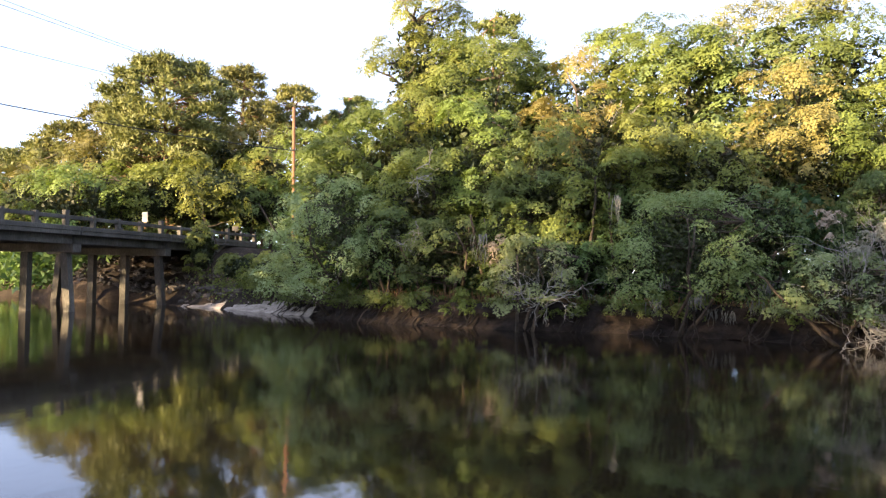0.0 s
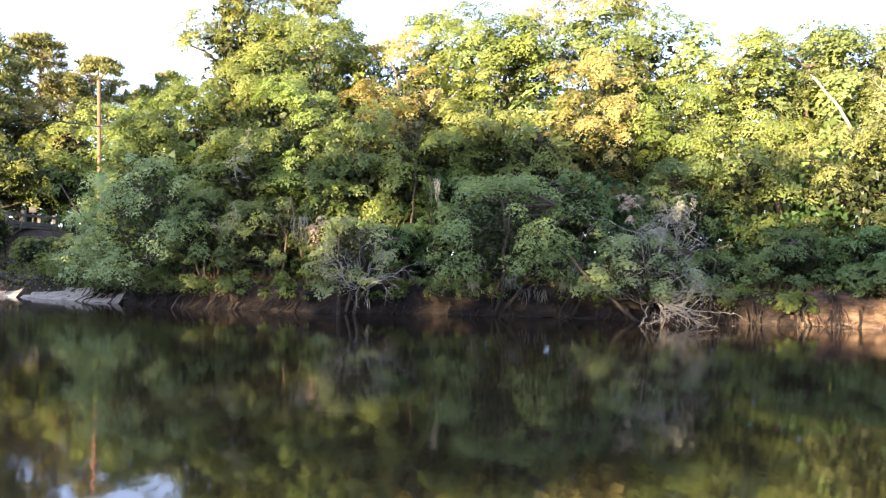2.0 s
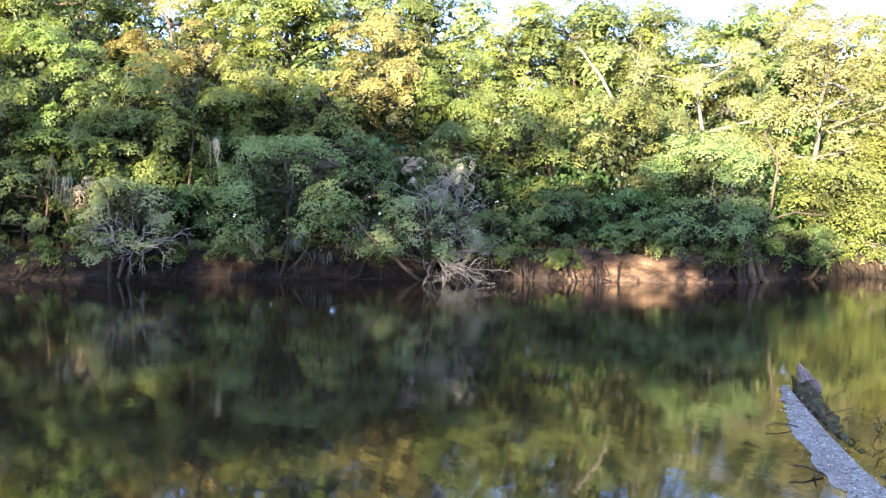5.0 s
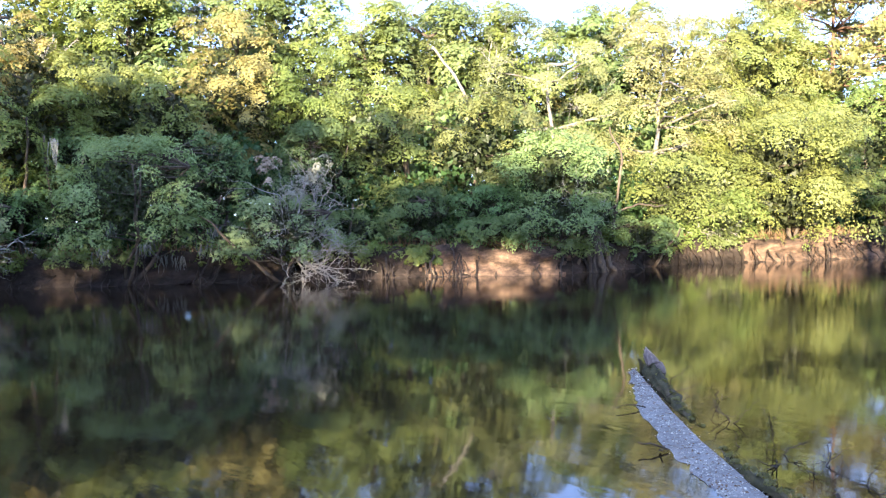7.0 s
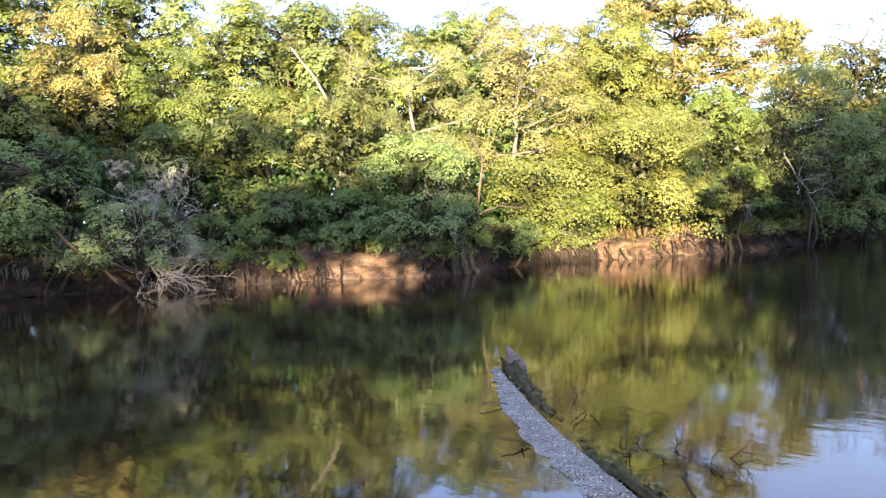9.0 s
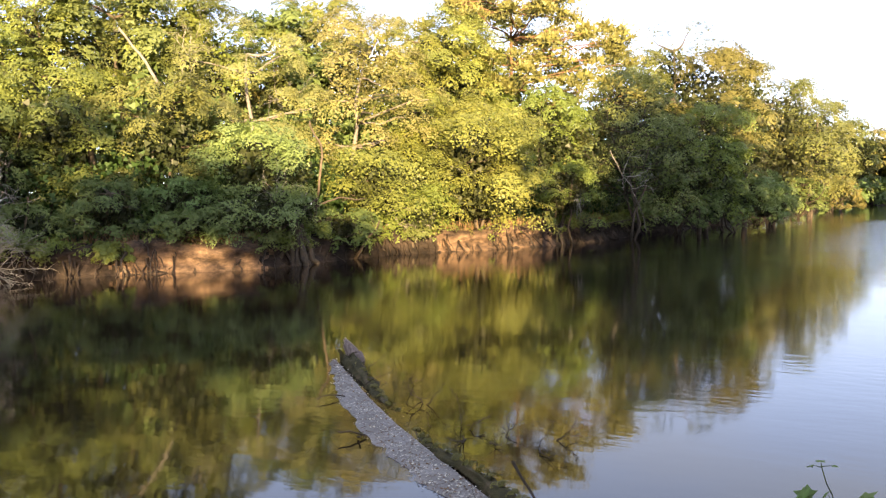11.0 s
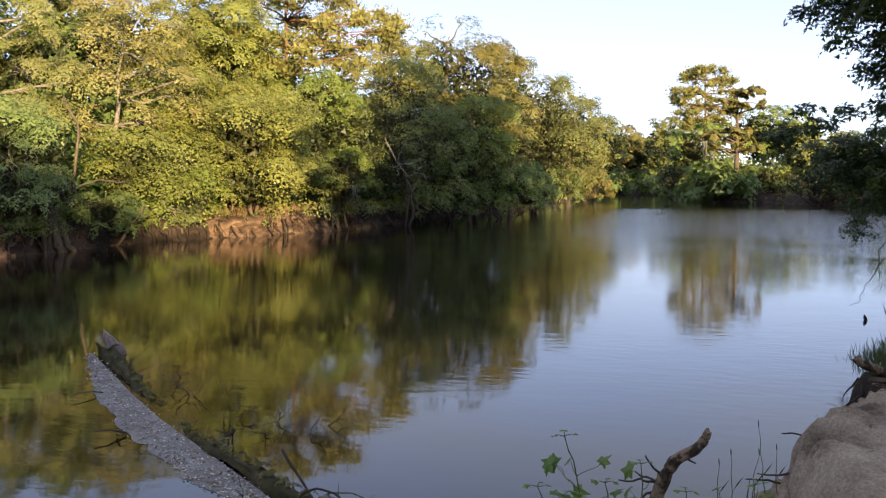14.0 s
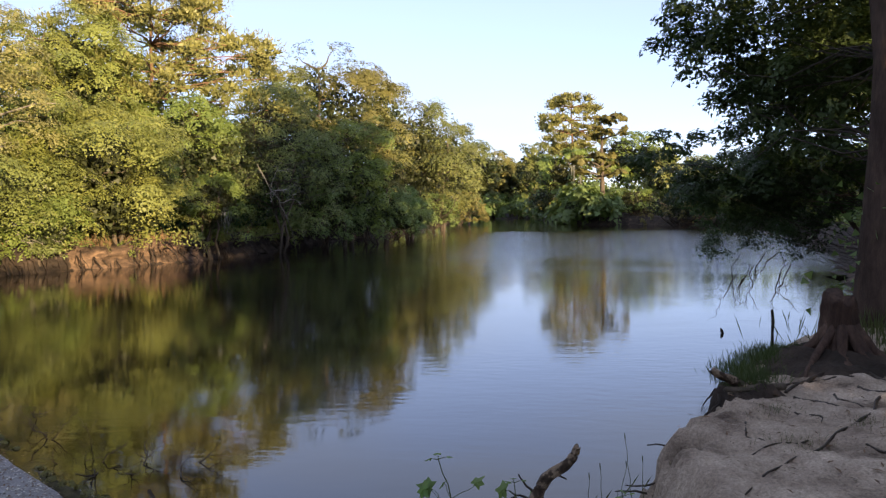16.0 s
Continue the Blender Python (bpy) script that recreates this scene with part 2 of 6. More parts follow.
def tube(points, radii, sides=6, twist=0.0, lumps=0.0, rng=None, ridges=0.0, jag=0.0):
    """A tapered tube along points: verts and quads, with closed ends."""
    pts = np.asarray(points, float)
    rad = np.asarray(radii, float)
    n = len(pts)
    tan = np.gradient(pts, axis=0)
    tan /= np.linalg.norm(tan, axis=1)[:, None] + 1e-9
    up = np.where(np.abs(tan[:, 2:3]) > 0.9, [[1.0, 0, 0]], [[0, 0, 1.0]])
    u = np.cross(tan, up)
    u /= np.linalg.norm(u, axis=1)[:, None] + 1e-9
    w = np.cross(tan, u)
    ang = np.linspace(0, 2 * np.pi, sides, endpoint=False) + twist
    r = np.repeat(rad[:, None], sides, 1)
    if lumps:
        wob = np.pad(rng.random(r.shape) - 0.5, ((1, 1), (0, 0)), "edge")
        r = r * (1 + lumps * 0.5 * (wob[:-2] + 1.2 * wob[1:-1] + wob[2:]))
    if ridges:
        r = r * (1 + ridges * (rng.random(sides) - 0.5))
    v = pts[:, None] + (np.cos(ang)[None, :, None] * u[:, None] + np.sin(ang)[None, :, None] * w[:, None]) * r[:, :, None]
    if jag:
        v[-1] += tan[-1] * (jag * (rng.random((sides, 1)) - 0.6))
    v = np.concatenate([v.reshape(-1, 3), pts[:1], pts[-1:]])
    f = []
    for i in range(n - 1):
        for k in range(sides):
            b, c = i * sides + k, i * sides + (k + 1) % sides
            f.append((b, c, c + sides, b + sides))
    a, z = n * sides, n * sides + 1
    for k in range(0, sides - 1, 2):
        f.append((a, k + 2 if k + 2 < sides else 0, k + 1, k))
        o = (n - 1) * sides
        f.append((z, o + k, o + k + 1, o + k + 2 if k + 2 < sides else o))
    return v, np.array(f, int)


def joined(pieces):
    vs, fs, o = [], [], 0
    for v, f in pieces:
        vs.append(v)
        fs.append(np.asarray(f) + o)
        o += len(v)
    return np.concatenate(vs), np.concatenate(fs)


def bent(a, b, rng, n=6, sway=0.12):
    """A crooked line from a to b."""
    a, b = np.asarray(a, float), np.asarray(b, float)
    t = np.linspace(0, 1, n)[:, None]
    wob = np.cumsum(rng.normal(size=(n, 3)), axis=0)
    wob -= wob[:1] + t * (wob[-1:] - wob[:1])
    return a + (b - a) * t + wob * sway * np.linalg.norm(b - a) / n


def unit(v):
    return v / (np.linalg.norm(v, axis=-1, keepdims=True) + 1e-9)


def leaf_cards(pos, normal, along, length, width, fold=0.18):
    """One folded four-cornered leaf at each place."""
    side = unit(np.cross(normal, along)) * (width / 2)[:, None]
    a = along * length[:, None]
    up = normal * (fold * width)[:, None]
    v = np.stack([pos, pos + a * 0.5 + side + up, pos + a, pos + a * 0.5 - side + up], 1).reshape(-1, 3)
    f = np.arange(len(pos) * 4).reshape(-1, 4)
    return v, f


def leaf_blades(pos, normal, along, length, width):
    """One three-cornered leaf at each place, for crowns seen from afar."""
    side = unit(np.cross(normal, along)) * (width / 2)[:, None]
    a = along * (length / 2)[:, None]
    v = np.stack([pos - a * 0.6 + side, pos - a * 0.6 - side, pos + a], 1).reshape(-1, 3)
    return v, np.arange(len(pos) * 3).reshape(-1, 3)


SPRAYS = 7


def foliage(rng, centres, radii, count, leaf, squash=0.95, droop=0.25, aspect=0.75, core=0.3, blades=True, lit_side=0.0):
    """Leaves set in level, drooping sprays on the skin of loose clumps, with some in the heart of each."""
    centres, radii = np.asarray(centres, float), np.asarray(radii, float) * 0.97
    at, rad = np.repeat(centres, SPRAYS, 0), np.repeat(radii, SPRAYS)
    m = len(rad)
    sd = unit(rng.normal(size=(m, 3)))
    sd[:, 2] = np.where(sd[:, 2] < -0.3, -sd[:, 2], sd[:, 2])
    # a wood's edge is leafier on the open, river-lit side
    back = (sd @ np.array([-0.6, -0.75, 0.0]) < -0.2) & (rng.random(m) < lit_side)
    sd[back, :2] *= -1
    mid = at + sd * (rad * (0.68 + 0.36 * rng.random(m)))[:, None] * [1, 1, squash]
    wide = rad * (0.3 + 0.26 * rng.random(m))
    face = unit(sd * 0.75 + [0, 0, 0.6] + rng.normal(size=(m, 3)) * 0.15)
    w = wide ** 2
    k = rng.choice(m, count, p=w / w.sum())
    flat = rng.normal(size=(count, 3))
    flat = unit(flat - (flat * face[k]).sum(1, keepdims=True) * face[k])
    out = np.sqrt(rng.random(count)) * (0.85 + 0.3 * rng.random(count))
    inner = rng.random(count) < core * 0.35
    pos = mid[k] + flat * (wide[k] * out)[:, None] + face[k] * (wide[k] * rng.normal(size=count) * 0.08)[:, None]
    pos[:, 2] -= wide[k] * 0.4 * out ** 2
    pos[inner] = (at[k] + unit(rng.normal(size=(count, 3))) * (rad[k] * 0.55 * rng.random(count))[:, None])[inner]
    normal = unit(face[k] + flat * (0.4 * out)[:, None] + rng.normal(size=(count, 3)) * 0.15)
    along = unit(np.cross(normal, rng.normal(size=(count, 3))))
    along = unit(along + [0, 0, -droop])
    length = np.where(inner, np.minimum(leaf * 1.5, rad[k] * 0.7), leaf) * (0.6 + 0.8 * rng.random(count))
    if blades:
        return leaf_blades(pos, normal, along, length * 1.15, length * aspect)
    pos -= along * (length * 0.5)[:, None]
    return leaf_cards(pos, normal, along, length, length * aspect)


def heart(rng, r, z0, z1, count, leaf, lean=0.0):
    """Leaves and twigs inside a crown, where their dark colour paints the shade."""
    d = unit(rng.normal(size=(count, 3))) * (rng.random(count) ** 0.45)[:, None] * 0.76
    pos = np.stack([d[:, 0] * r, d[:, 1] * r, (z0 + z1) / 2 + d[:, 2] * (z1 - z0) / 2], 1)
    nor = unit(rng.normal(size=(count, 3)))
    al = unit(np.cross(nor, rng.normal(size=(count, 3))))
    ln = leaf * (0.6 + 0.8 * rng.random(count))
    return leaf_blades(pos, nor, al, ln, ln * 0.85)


def twigs(rng, start, way, length, radius, depth, out, spread=0.7, sides=4):
    """Bare branching twigs."""
    end = np.asarray(start) + unit(np.asarray(way)) * length
    pts = bent(start, end, rng, 5, 0.35)
    out.append(tube(pts, np.linspace(radius, radius * 0.5, 5), sides))
    if depth:
        for _ in range(rng.integers(2, 4)):
            i = rng.integers(2, 5)
            twigs(rng, pts[i], unit(np.asarray(way)) + rng.normal(size=3) * spread, length * rng.uniform(0.5, 0.8), radius * 0.55, depth - 1, out, spread, sides)


# ---- the lie of the land ----
FAR_BANK = [(-160, 190), (-110, 135), (-70, 92), (-40, 68), (-25, 58.5), (-17.6, 54.2), (-12.9, 50.6), (-8.5, 47), (-6.8, 44.6),
            (-2, 40), (1.7, 38.2), (7.6, 36.8), (13.5, 33.6), (19.5, 30), (23.4, 27.6), (26, 26), (29.5, 26.6), (33.5, 26.2), (37.5, 24.3),
            (42, 22.2), (50, 21.2), (60, 22.5), (74, 22.4), (101, 21.4), (148, 25), (185, 26), (198, 22)]
NEAR_BANK = [(198, 18), (180, 12), (150, 8), (122, 2), (115, -1.5), (113, -6), (100, -15), (70, -15.5), (40, -11.2), (22, -6.8), (14, -4.5), (11.4, -3.2), (10.2, -2.0),
             (8.7, -1.15), (7.9, -0.98), (7.45, -0.85), (7.15, -0.72), (6.95, -0.58), (6.6, -0.44), (6.44, -0.32), (6.28, -0.06), (5.9, 0.06), (5.4, 0.28), (4.4, 0.85), (3.0, 1.5), (1.4, 2.2), (-1, 2.4), (-5, 1.2), (-12, 1), (-30, 9), (-46, 28), (-62, 52), (-90, 88), (-135, 140)]
RIVER = np.array(FAR_BANK + NEAR_BANK, float)
AXIS = np.array([0.187, 0.982])           # the bridge runs this way, over the first near pile
CROSS = np.array([0.982, -0.187])
PILE_A = np.array([-19.9, 44.3])


def shore_distance(x, y):
    """Distance to the river's edge, above nought on land."""
    p = np.stack([np.ravel(x), np.ravel(y)], 1)
    best = np.full(len(p), 1e9)
    inside = np.zeros(len(p), bool)
    for a, b in zip(RIVER, np.roll(RIVER, -1, 0)):
        ab = b - a
        t = np.clip(((p - a) @ ab) / (ab @ ab), 0, 1)
        best = np.minimum(best, np.hypot(*(p - a - t[:, None] * ab).T))
        if a[1] != b[1]:
            hit = (a[1] > p[:, 1]) != (b[1] > p[:, 1])
            inside ^= hit & (p[:, 0] < ab[0] * (p[:, 1] - a[1]) / ab[1] + a[0])
    return np.where(inside, -best, best).reshape(np.shape(x))


def smooth(a, b, v):
    t = np.clip((v - a) / (b - a), 0, 1)
    return t * t * (3 - 2 * t)


def ripple_field(x, y, size, seed):
    """A cheap smooth random field of about -1 to 1."""
    r = np.random.default_rng(seed)
    out = np.zeros(np.shape(x))
    for _ in range(9):
        a, ph, s = r.uniform(0, 2 * np.pi), r.uniform(0, 2 * np.pi), size * r.uniform(0.5, 1.8)
        out += np.sin((np.cos(a) * x + np.sin(a) * y) * 2 * np.pi / s + ph)
    return out / 4.5


def sand_patch(x, y):
    """One on the trodden landing, nought round it."""
    return smooth(16, 13, x) * smooth(-8, -5.5, x) * smooth(5.5, 4.5, y) * smooth(-11, -8.5, y)


def land(x, y):
    x, y = np.asarray(x, float), np.asarray(y, float)
    d = shore_distance(x, y)
    d = d + 0.35 * ripple_field(x, y, 3.0, 5) + 0.12 * ripple_field(x, y, 0.9, 6)
    z = -1.6 * smooth(0, 5, -d) - 0.25 * smooth(0, 0.4, -d)
    z = z + 1.05 * smooth(-0.1, 0.8, d) + 1.2 * smooth(1.0, 22, d) + 0.08 * ripple_field(x, y, 2.2, 7) * smooth(0, 1, d)
    s = (x - PILE_A[0]) * AXIS[0] + (y - PILE_A[1]) * AXIS[1]
    c = (x - PILE_A[0]) * CROSS[0] + (y - PILE_A[1]) * CROSS[1] + 3.2
    bank = 4.0 * smooth(9, 19, s) * (1 - smooth(4, 12, np.abs(c)))
    z = np.where(d > -1, np.maximum(z, bank - 0.0), z)
    return z - 0.5 * smooth(0.35, 0.6, sand_patch(x, y))


def spaced(lo, hi, step, far):
    core = np.arange(lo, hi + 1e-6, step)
    grow, s = [0.0], step
    while grow[-1] < far:
        s *= 1.16
        grow.append(grow[-1] + s)
    g = np.array(grow[1:])
    return np.concatenate([(lo - g)[::-1], core, hi + g])


def grid_mesh(name, xs, ys, height, mat, smooth_shade=True):
    gx, gy = np.meshgrid(xs, ys)
    v = np.stack([gx, gy, height(gx, gy)], -1).reshape(-1, 3)
    w = len(xs)
    i = (np.arange(len(ys) - 1)[:, None] * w + np.arange(w - 1)[None]).ravel()
    return quads(name, v, np.stack([i, i + 1, i + w + 1, i + w], 1), mat, smooth_shade)


ground = tagged(new("ground", grid_mesh("ground", spaced(-32, 112, 0.7, 2500), spaced(-12, 60, 0.7, 2500), land, EARTH)),
                "brown earth river banks with leaf litter", "ground", kind="structure")
water = tagged(new("water", grid_mesh("water", spaced(-40, 120, 20, 2000), spaced(-20, 60, 20, 2000), lambda x, y: x * 0, WATER)),
               "dark still river water mirroring the trees", "river", kind="structure")


def sand_height(x, y):
    """The trodden sand bank where the viewer stands, with a broken step to a lower shelf at the water."""
    d = shore_distance(x, y) + 0.07 * ripple_field(x, y, 1.1, 11) + 0.06 * ripple_field(x, y, 0.4, 12) + 0.03 * ripple_field(x, y, 0.16, 19)
    top = 0.98 + 0.05 * ripple_field(x, y, 2.4, 13) + 0.025 * ripple_field(x, y, 0.6, 14) + 0.012 * ripple_field(x, y, 0.22, 15) + 0.05 * ripple_field(x, y, 0.33, 18) * (1 - smooth(0.1, 0.7, d)) + 0.006 * np.random.default_rng(17).normal(size=np.shape(x)) + 0.08 * smooth(8, 11, x)
    step = d + 0.04 * ripple_field(x, y, 0.5, 16)
    shelf = (1 - smooth(6.3, 6.45, x)) * (1 - smooth(0.4, 0.5 + 0.6 * np.clip(6.0 - x, 0, 1.6), step))
    top = top - 0.43 * shelf
    z = -0.7 + (top + 0.7) * (0.42 * smooth(-0.3, -0.08, d) + 0.46 * smooth(-0.12, 0.07, d) + 0.12 * smooth(-0.02, 0.28, d))
    k = sand_patch(x, y)
    return z * k + (land(x, y) - 0.6) * (1 - k)


sand_bank = tagged(new("sand_bank", grid_mesh("sand_bank", np.concatenate([np.arange(-8, 4.0, 0.13), np.arange(4.0, 9.6, 0.038), np.arange(9.6, 16.01, 0.11)]), np.concatenate([np.arange(-11, -3.6, 0.13), np.arange(-3.6, 1.2, 0.038), np.arange(1.2, 5.51, 0.11)]), sand_height, SAND)),
                   "pale grey trodden sand bank with a broken edge", "river bank", kind="structure")


def bank_face(line, step, seed):
    """The raw, undercut face of the far bank, as a finely broken sheet."""
    r = np.random.default_rng(seed)
    pts = np.array(line, float)
    ln = np.concatenate([[0], np.cumsum(np.hypot(*np.diff(pts, axis=0).T))])
    u = np.arange(0, ln[-1], step)
    x, y = np.interp(u, ln, pts[:, 0]), np.interp(u, ln, pts[:, 1])
    x, y = np.convolve(np.pad(x, 6, "edge"), np.ones(13) / 13, "valid"), np.convolve(np.pad(y, 6, "edge"), np.ones(13) / 13, "valid")
    tx, ty = np.gradient(x), np.gradient(y)
    nx, ny = -ty / np.hypot(tx, ty), tx / np.hypot(tx, ty)
    prof = [(-0.75, -0.3), (-0.5, -0.05), (-0.38, 0.1), (-0.22, 0.22), (-0.12, 0.36), (-0.1, 0.5), (-0.16, 0.64), (-0.2, 0.78), (-0.12, 0.92), (0.08, 1.03), (0.4, 1.1), (0.9, 1.05), (1.5, 0.75)]
    v = []
    for off, h in prof:
        o = off - 0.1 + 0.16 * ripple_field(u, u * 0 + h * 2, 1.6, seed) + 0.1 * ripple_field(u, u * 0 + h * 3, 0.5, seed + 1) + r.normal(size=len(u)) * 0.025
        o = o + 0.45 * ripple_field(u, u * 0, 9.0, seed + 2)
        z = h * 1.1 * (1 + 0.18 * ripple_field(u, u * 0, 4.0, seed + 3)) + r.normal(size=len(u)) * 0.02
        v.append(np.stack([x + nx * o, y + ny * o, z], 1))
    v = np.stack(v, 1).reshape(-1, 3)
    w = len(prof)
    i = (np.arange(len(u) - 1)[:, None] * w + np.arange(w - 1)[None]).ravel()
    me = quads("bank_face", v, np.stack([i, i + w, i + w + 1, i + 1], 1), BANKSHADED, True)
    me.materials.append(BANKSUNLIT)
    # bare clay stretches painted tan as sunlit, the rooted soil between darker as shaded
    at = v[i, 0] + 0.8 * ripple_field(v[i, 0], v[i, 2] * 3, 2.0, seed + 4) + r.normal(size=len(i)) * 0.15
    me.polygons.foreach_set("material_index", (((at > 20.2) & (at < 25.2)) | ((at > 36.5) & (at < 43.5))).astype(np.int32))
    return me


tagged(new("bank_face", bank_face(FAR_BANK[8:23], 0.13, 71)), "undercut far bank of rooted soil and clay, painted tan as sunlit and dark as shaded", "river bank", kind="structure")


# ---- trees ----
WORDS = {"deep": "dark green", "mid": "leafy green", "yellow": "sunlit yellow-green", "olive": "olive green", "tan": "tan and gold spring",
         "pale": "pale blossoming", "grey": "grey-green", "teal": "dense cool green", "pine": "tall dark", "pinelit": "tall golden-lit"}


def ground_at(x, y):
    return float(land(np.array([x]), np.array([y]))[0])


def crown_clumps(rng, n, r, z0, z1, size, lean=(0, 0), open_side=0.0):
    """Clump centres near the skin of an egg-shaped crown between two heights."""
    u = rng.random(n) ** 0.8
    z = z0 + (z1 - z0) * u
    m = (z - z0) / (z1 - z0)
    wide = r * (np.sin(np.pi * np.clip(0.2 + 0.66 * m, 0, 1)) ** 0.7)
    a = rng.random(n) * 2 * np.pi
    behind = (np.cos(a) * 0.6 + np.sin(a) * 0.75 > 0.15) & (rng.random(n) < open_side)
    a = np.where(behind, a + np.pi, a)
    rr = wide * np.sqrt(rng.random(n) * 0.75 + 0.25) * (0.8 + 0.3 * rng.random(n))
    c = np.stack([np.cos(a) * rr + lean[0] * m, np.sin(a) * rr + lean[1] * m, z], 1)
    s = size * (0.6 + 0.7 * rng.random(n))
    c[:, 2] = np.minimum(c[:, 2], z1 - s * 0.6)
    return c, s


def limbs(rng, stem, centres, base_r, share=0.6):
    """Branches from the stem to some clumps."""
    out = []
    for c in centres[rng.random(len(centres)) < share]:
        k = int(np.clip(np.searchsorted(stem[:, 2], c[2] - 0.35 * np.hypot(c[0], c[1])), 1, len(stem) - 1))
        out.append(tube(bent(stem[k], c, rng, 5, 0.25), np.linspace(base_r * 0.42, base_r * 0.1, 5), 5))
    return out


def plant(name, x, y, label, category, wood, wood_mat, leaves, leaf_mat, inner=None, group="trees along the river"):
    t = thing(name, x, y, 0, label, category, group)
    if wood:
        part("trunk", quads("trunk", *joined(wood), wood_mat, True), wood_mat, t)
    part("crown", quads("crown", *leaves, leaf_mat), leaf_mat, t)
    # dark filler whose colour stands in for the crown's inner shade
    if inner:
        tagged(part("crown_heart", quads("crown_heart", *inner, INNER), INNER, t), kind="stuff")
    return t


def broad_tree(x, y, top, r, colour, seed, low=0.27, coarse=1.0):
    rng = np.random.default_rng(seed)
    r, top = r * 1.15, top + 0.35
    base = ground_at(x, y) - 0.15
    dist = math.hypot(x, y)
    far = max(1.0, dist / 45)
    h = top - base
    stem = bent((0, 0, base), (rng.normal() * r * 0.2, rng.normal() * r * 0.2, base + h * 0.86), rng, 9, 0.2)
    r0 = 0.05 + 0.013 * h
    z0 = base + h * low
    size = (0.24 * r + 0.3) * (0.75 if dist > 90 else 1.0)
    n = int(np.clip(1.1 * r * (top - z0) / size ** 2, 34 if top > 12 and coarse == 1 else 24, 120))
    c, s = crown_clumps(rng, n, r * 0.95, z0, top, size, open_side=0.6 if coarse < 3 else 0.0)
    wood = [tube(stem, np.linspace(r0, r0 * 0.25, 9), 8, lumps=0.15, rng=rng)] + limbs(rng, stem, c, r0, 0.5 if colour == "pale" else 0.2)
    leaf = 0.108 * far ** 0.85 * coarse
    cover = r * 2 * (top - z0) * (2.0 if colour != "pale" else 1.6)
    count = int(np.clip(cover * 4.6 / (leaf ** 2 * 2.0), 2200, (25000 if top > 12 else 18000) if dist < 70 else 7500))
    leaves = foliage(rng, c, s, count, leaf, core=0.2 if colour != "pale" else 0.1, lit_side=0.9 if coarse < 3 else 0.0)
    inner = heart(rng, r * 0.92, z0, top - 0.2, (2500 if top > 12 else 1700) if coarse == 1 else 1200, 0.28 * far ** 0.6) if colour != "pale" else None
    plant("tree", x, y, f"{WORDS[colour]} broadleaf tree in the riverside wood", "tree", wood, DEADWOOD if colour == "pale" else BARK, leaves, LEAF[colour], inner)


def bush_tree(x, y, top, r, colour, seed):
    rng = np.random.default_rng(seed)
    base = max(ground_at(x, y) - 0.1, -0.3)
    far = max(1.0, math.hypot(x, y) / 45)
    z0 = max(base, 0.25) + (0.1 if colour == "grey" else 0.05 if x > 45 else 0.2) * (top - base)
    stems = [bent((rng.normal() * 0.3, rng.normal() * 0.3, base), (rng.normal() * r * 0.5, rng.normal() * r * 0.5, base + (top - base) * 0.8), rng, 7, 0.3) for _ in range(4)]
    size = (0.17 * r + 0.2) * (0.6 if far > 2 else 1.0)
    n = int(np.clip((2.4 if colour == "teal" else 1.7) * r * (top - z0) / size ** 2, 24, 120))
    u = rng.random(n)
    a = rng.random(n) * 2 * np.pi
    behind = (np.cos(a) * 0.6 + np.sin(a) * 0.75 > 0.15) & (rng.random(n) < 0.55)
    a = np.where(behind, a + np.pi, a)
    z = z0 + (top - z0) * u ** 0.85
    wide = r * np.sqrt(np.clip(1 - ((z - z0) / (top - z0) * 0.98) ** 2.2, 0.03, 1))
    rr = wide * np.sqrt(0.4 + 0.6 * rng.random(n))
    s = size * (0.6 + 0.7 * rng.random(n))
    c = np.stack([np.cos(a) * rr, np.sin(a) * rr, np.minimum(z, top - s * 0.6)], 1)
    wood = [tube(st, np.linspace(0.09, 0.03, 7), 6) for st in stems] + limbs(rng, stems[0], c, 0.09, 0.6)
    leaf = 0.095 * far ** 0.6
    thin = 0.9 if colour == "grey" else 1.0
    count = int(np.clip(r * 2 * (top - z0) * 9 / (leaf ** 2 * 2.0), 6000, 26000 if colour == "teal" else 18000) * thin)
    plant("shrub", x, y, f"{WORDS[colour]} shrub overhanging the river bank", "shrub", wood, BARK,
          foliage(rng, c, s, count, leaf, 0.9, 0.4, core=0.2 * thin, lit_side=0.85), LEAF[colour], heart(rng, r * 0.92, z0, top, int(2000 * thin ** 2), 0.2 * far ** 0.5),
          group="shrubs along the river")


def needle_tufts(rng, centres, radii, count, length):
    """Sprays of needles standing out from the twig ends."""
    w = radii ** 2
    k = rng.choice(len(centres), count, p=w / w.sum())
    d = unit(rng.normal(size=(count, 3)))
    inner = rng.random(count) < 0.25
    pos = centres[k] + d * (radii[k] * np.where(inner, 0.5, 1.0) * rng.random(count) ** 0.5)[:, None] * [1, 1, 0.6]
    along = unit(d + [0, 0, 0.45] + rng.normal(size=(count, 3)) * 0.5)
    normal = unit(np.cross(along, rng.normal(size=(count, 3))))
    ln = length * (0.6 + 0.7 * rng.random(count)) * np.where(inner, 1.7, 1.0)
    return leaf_blades(pos, normal, along, ln, ln * np.where(inner, 0.6, 0.32))


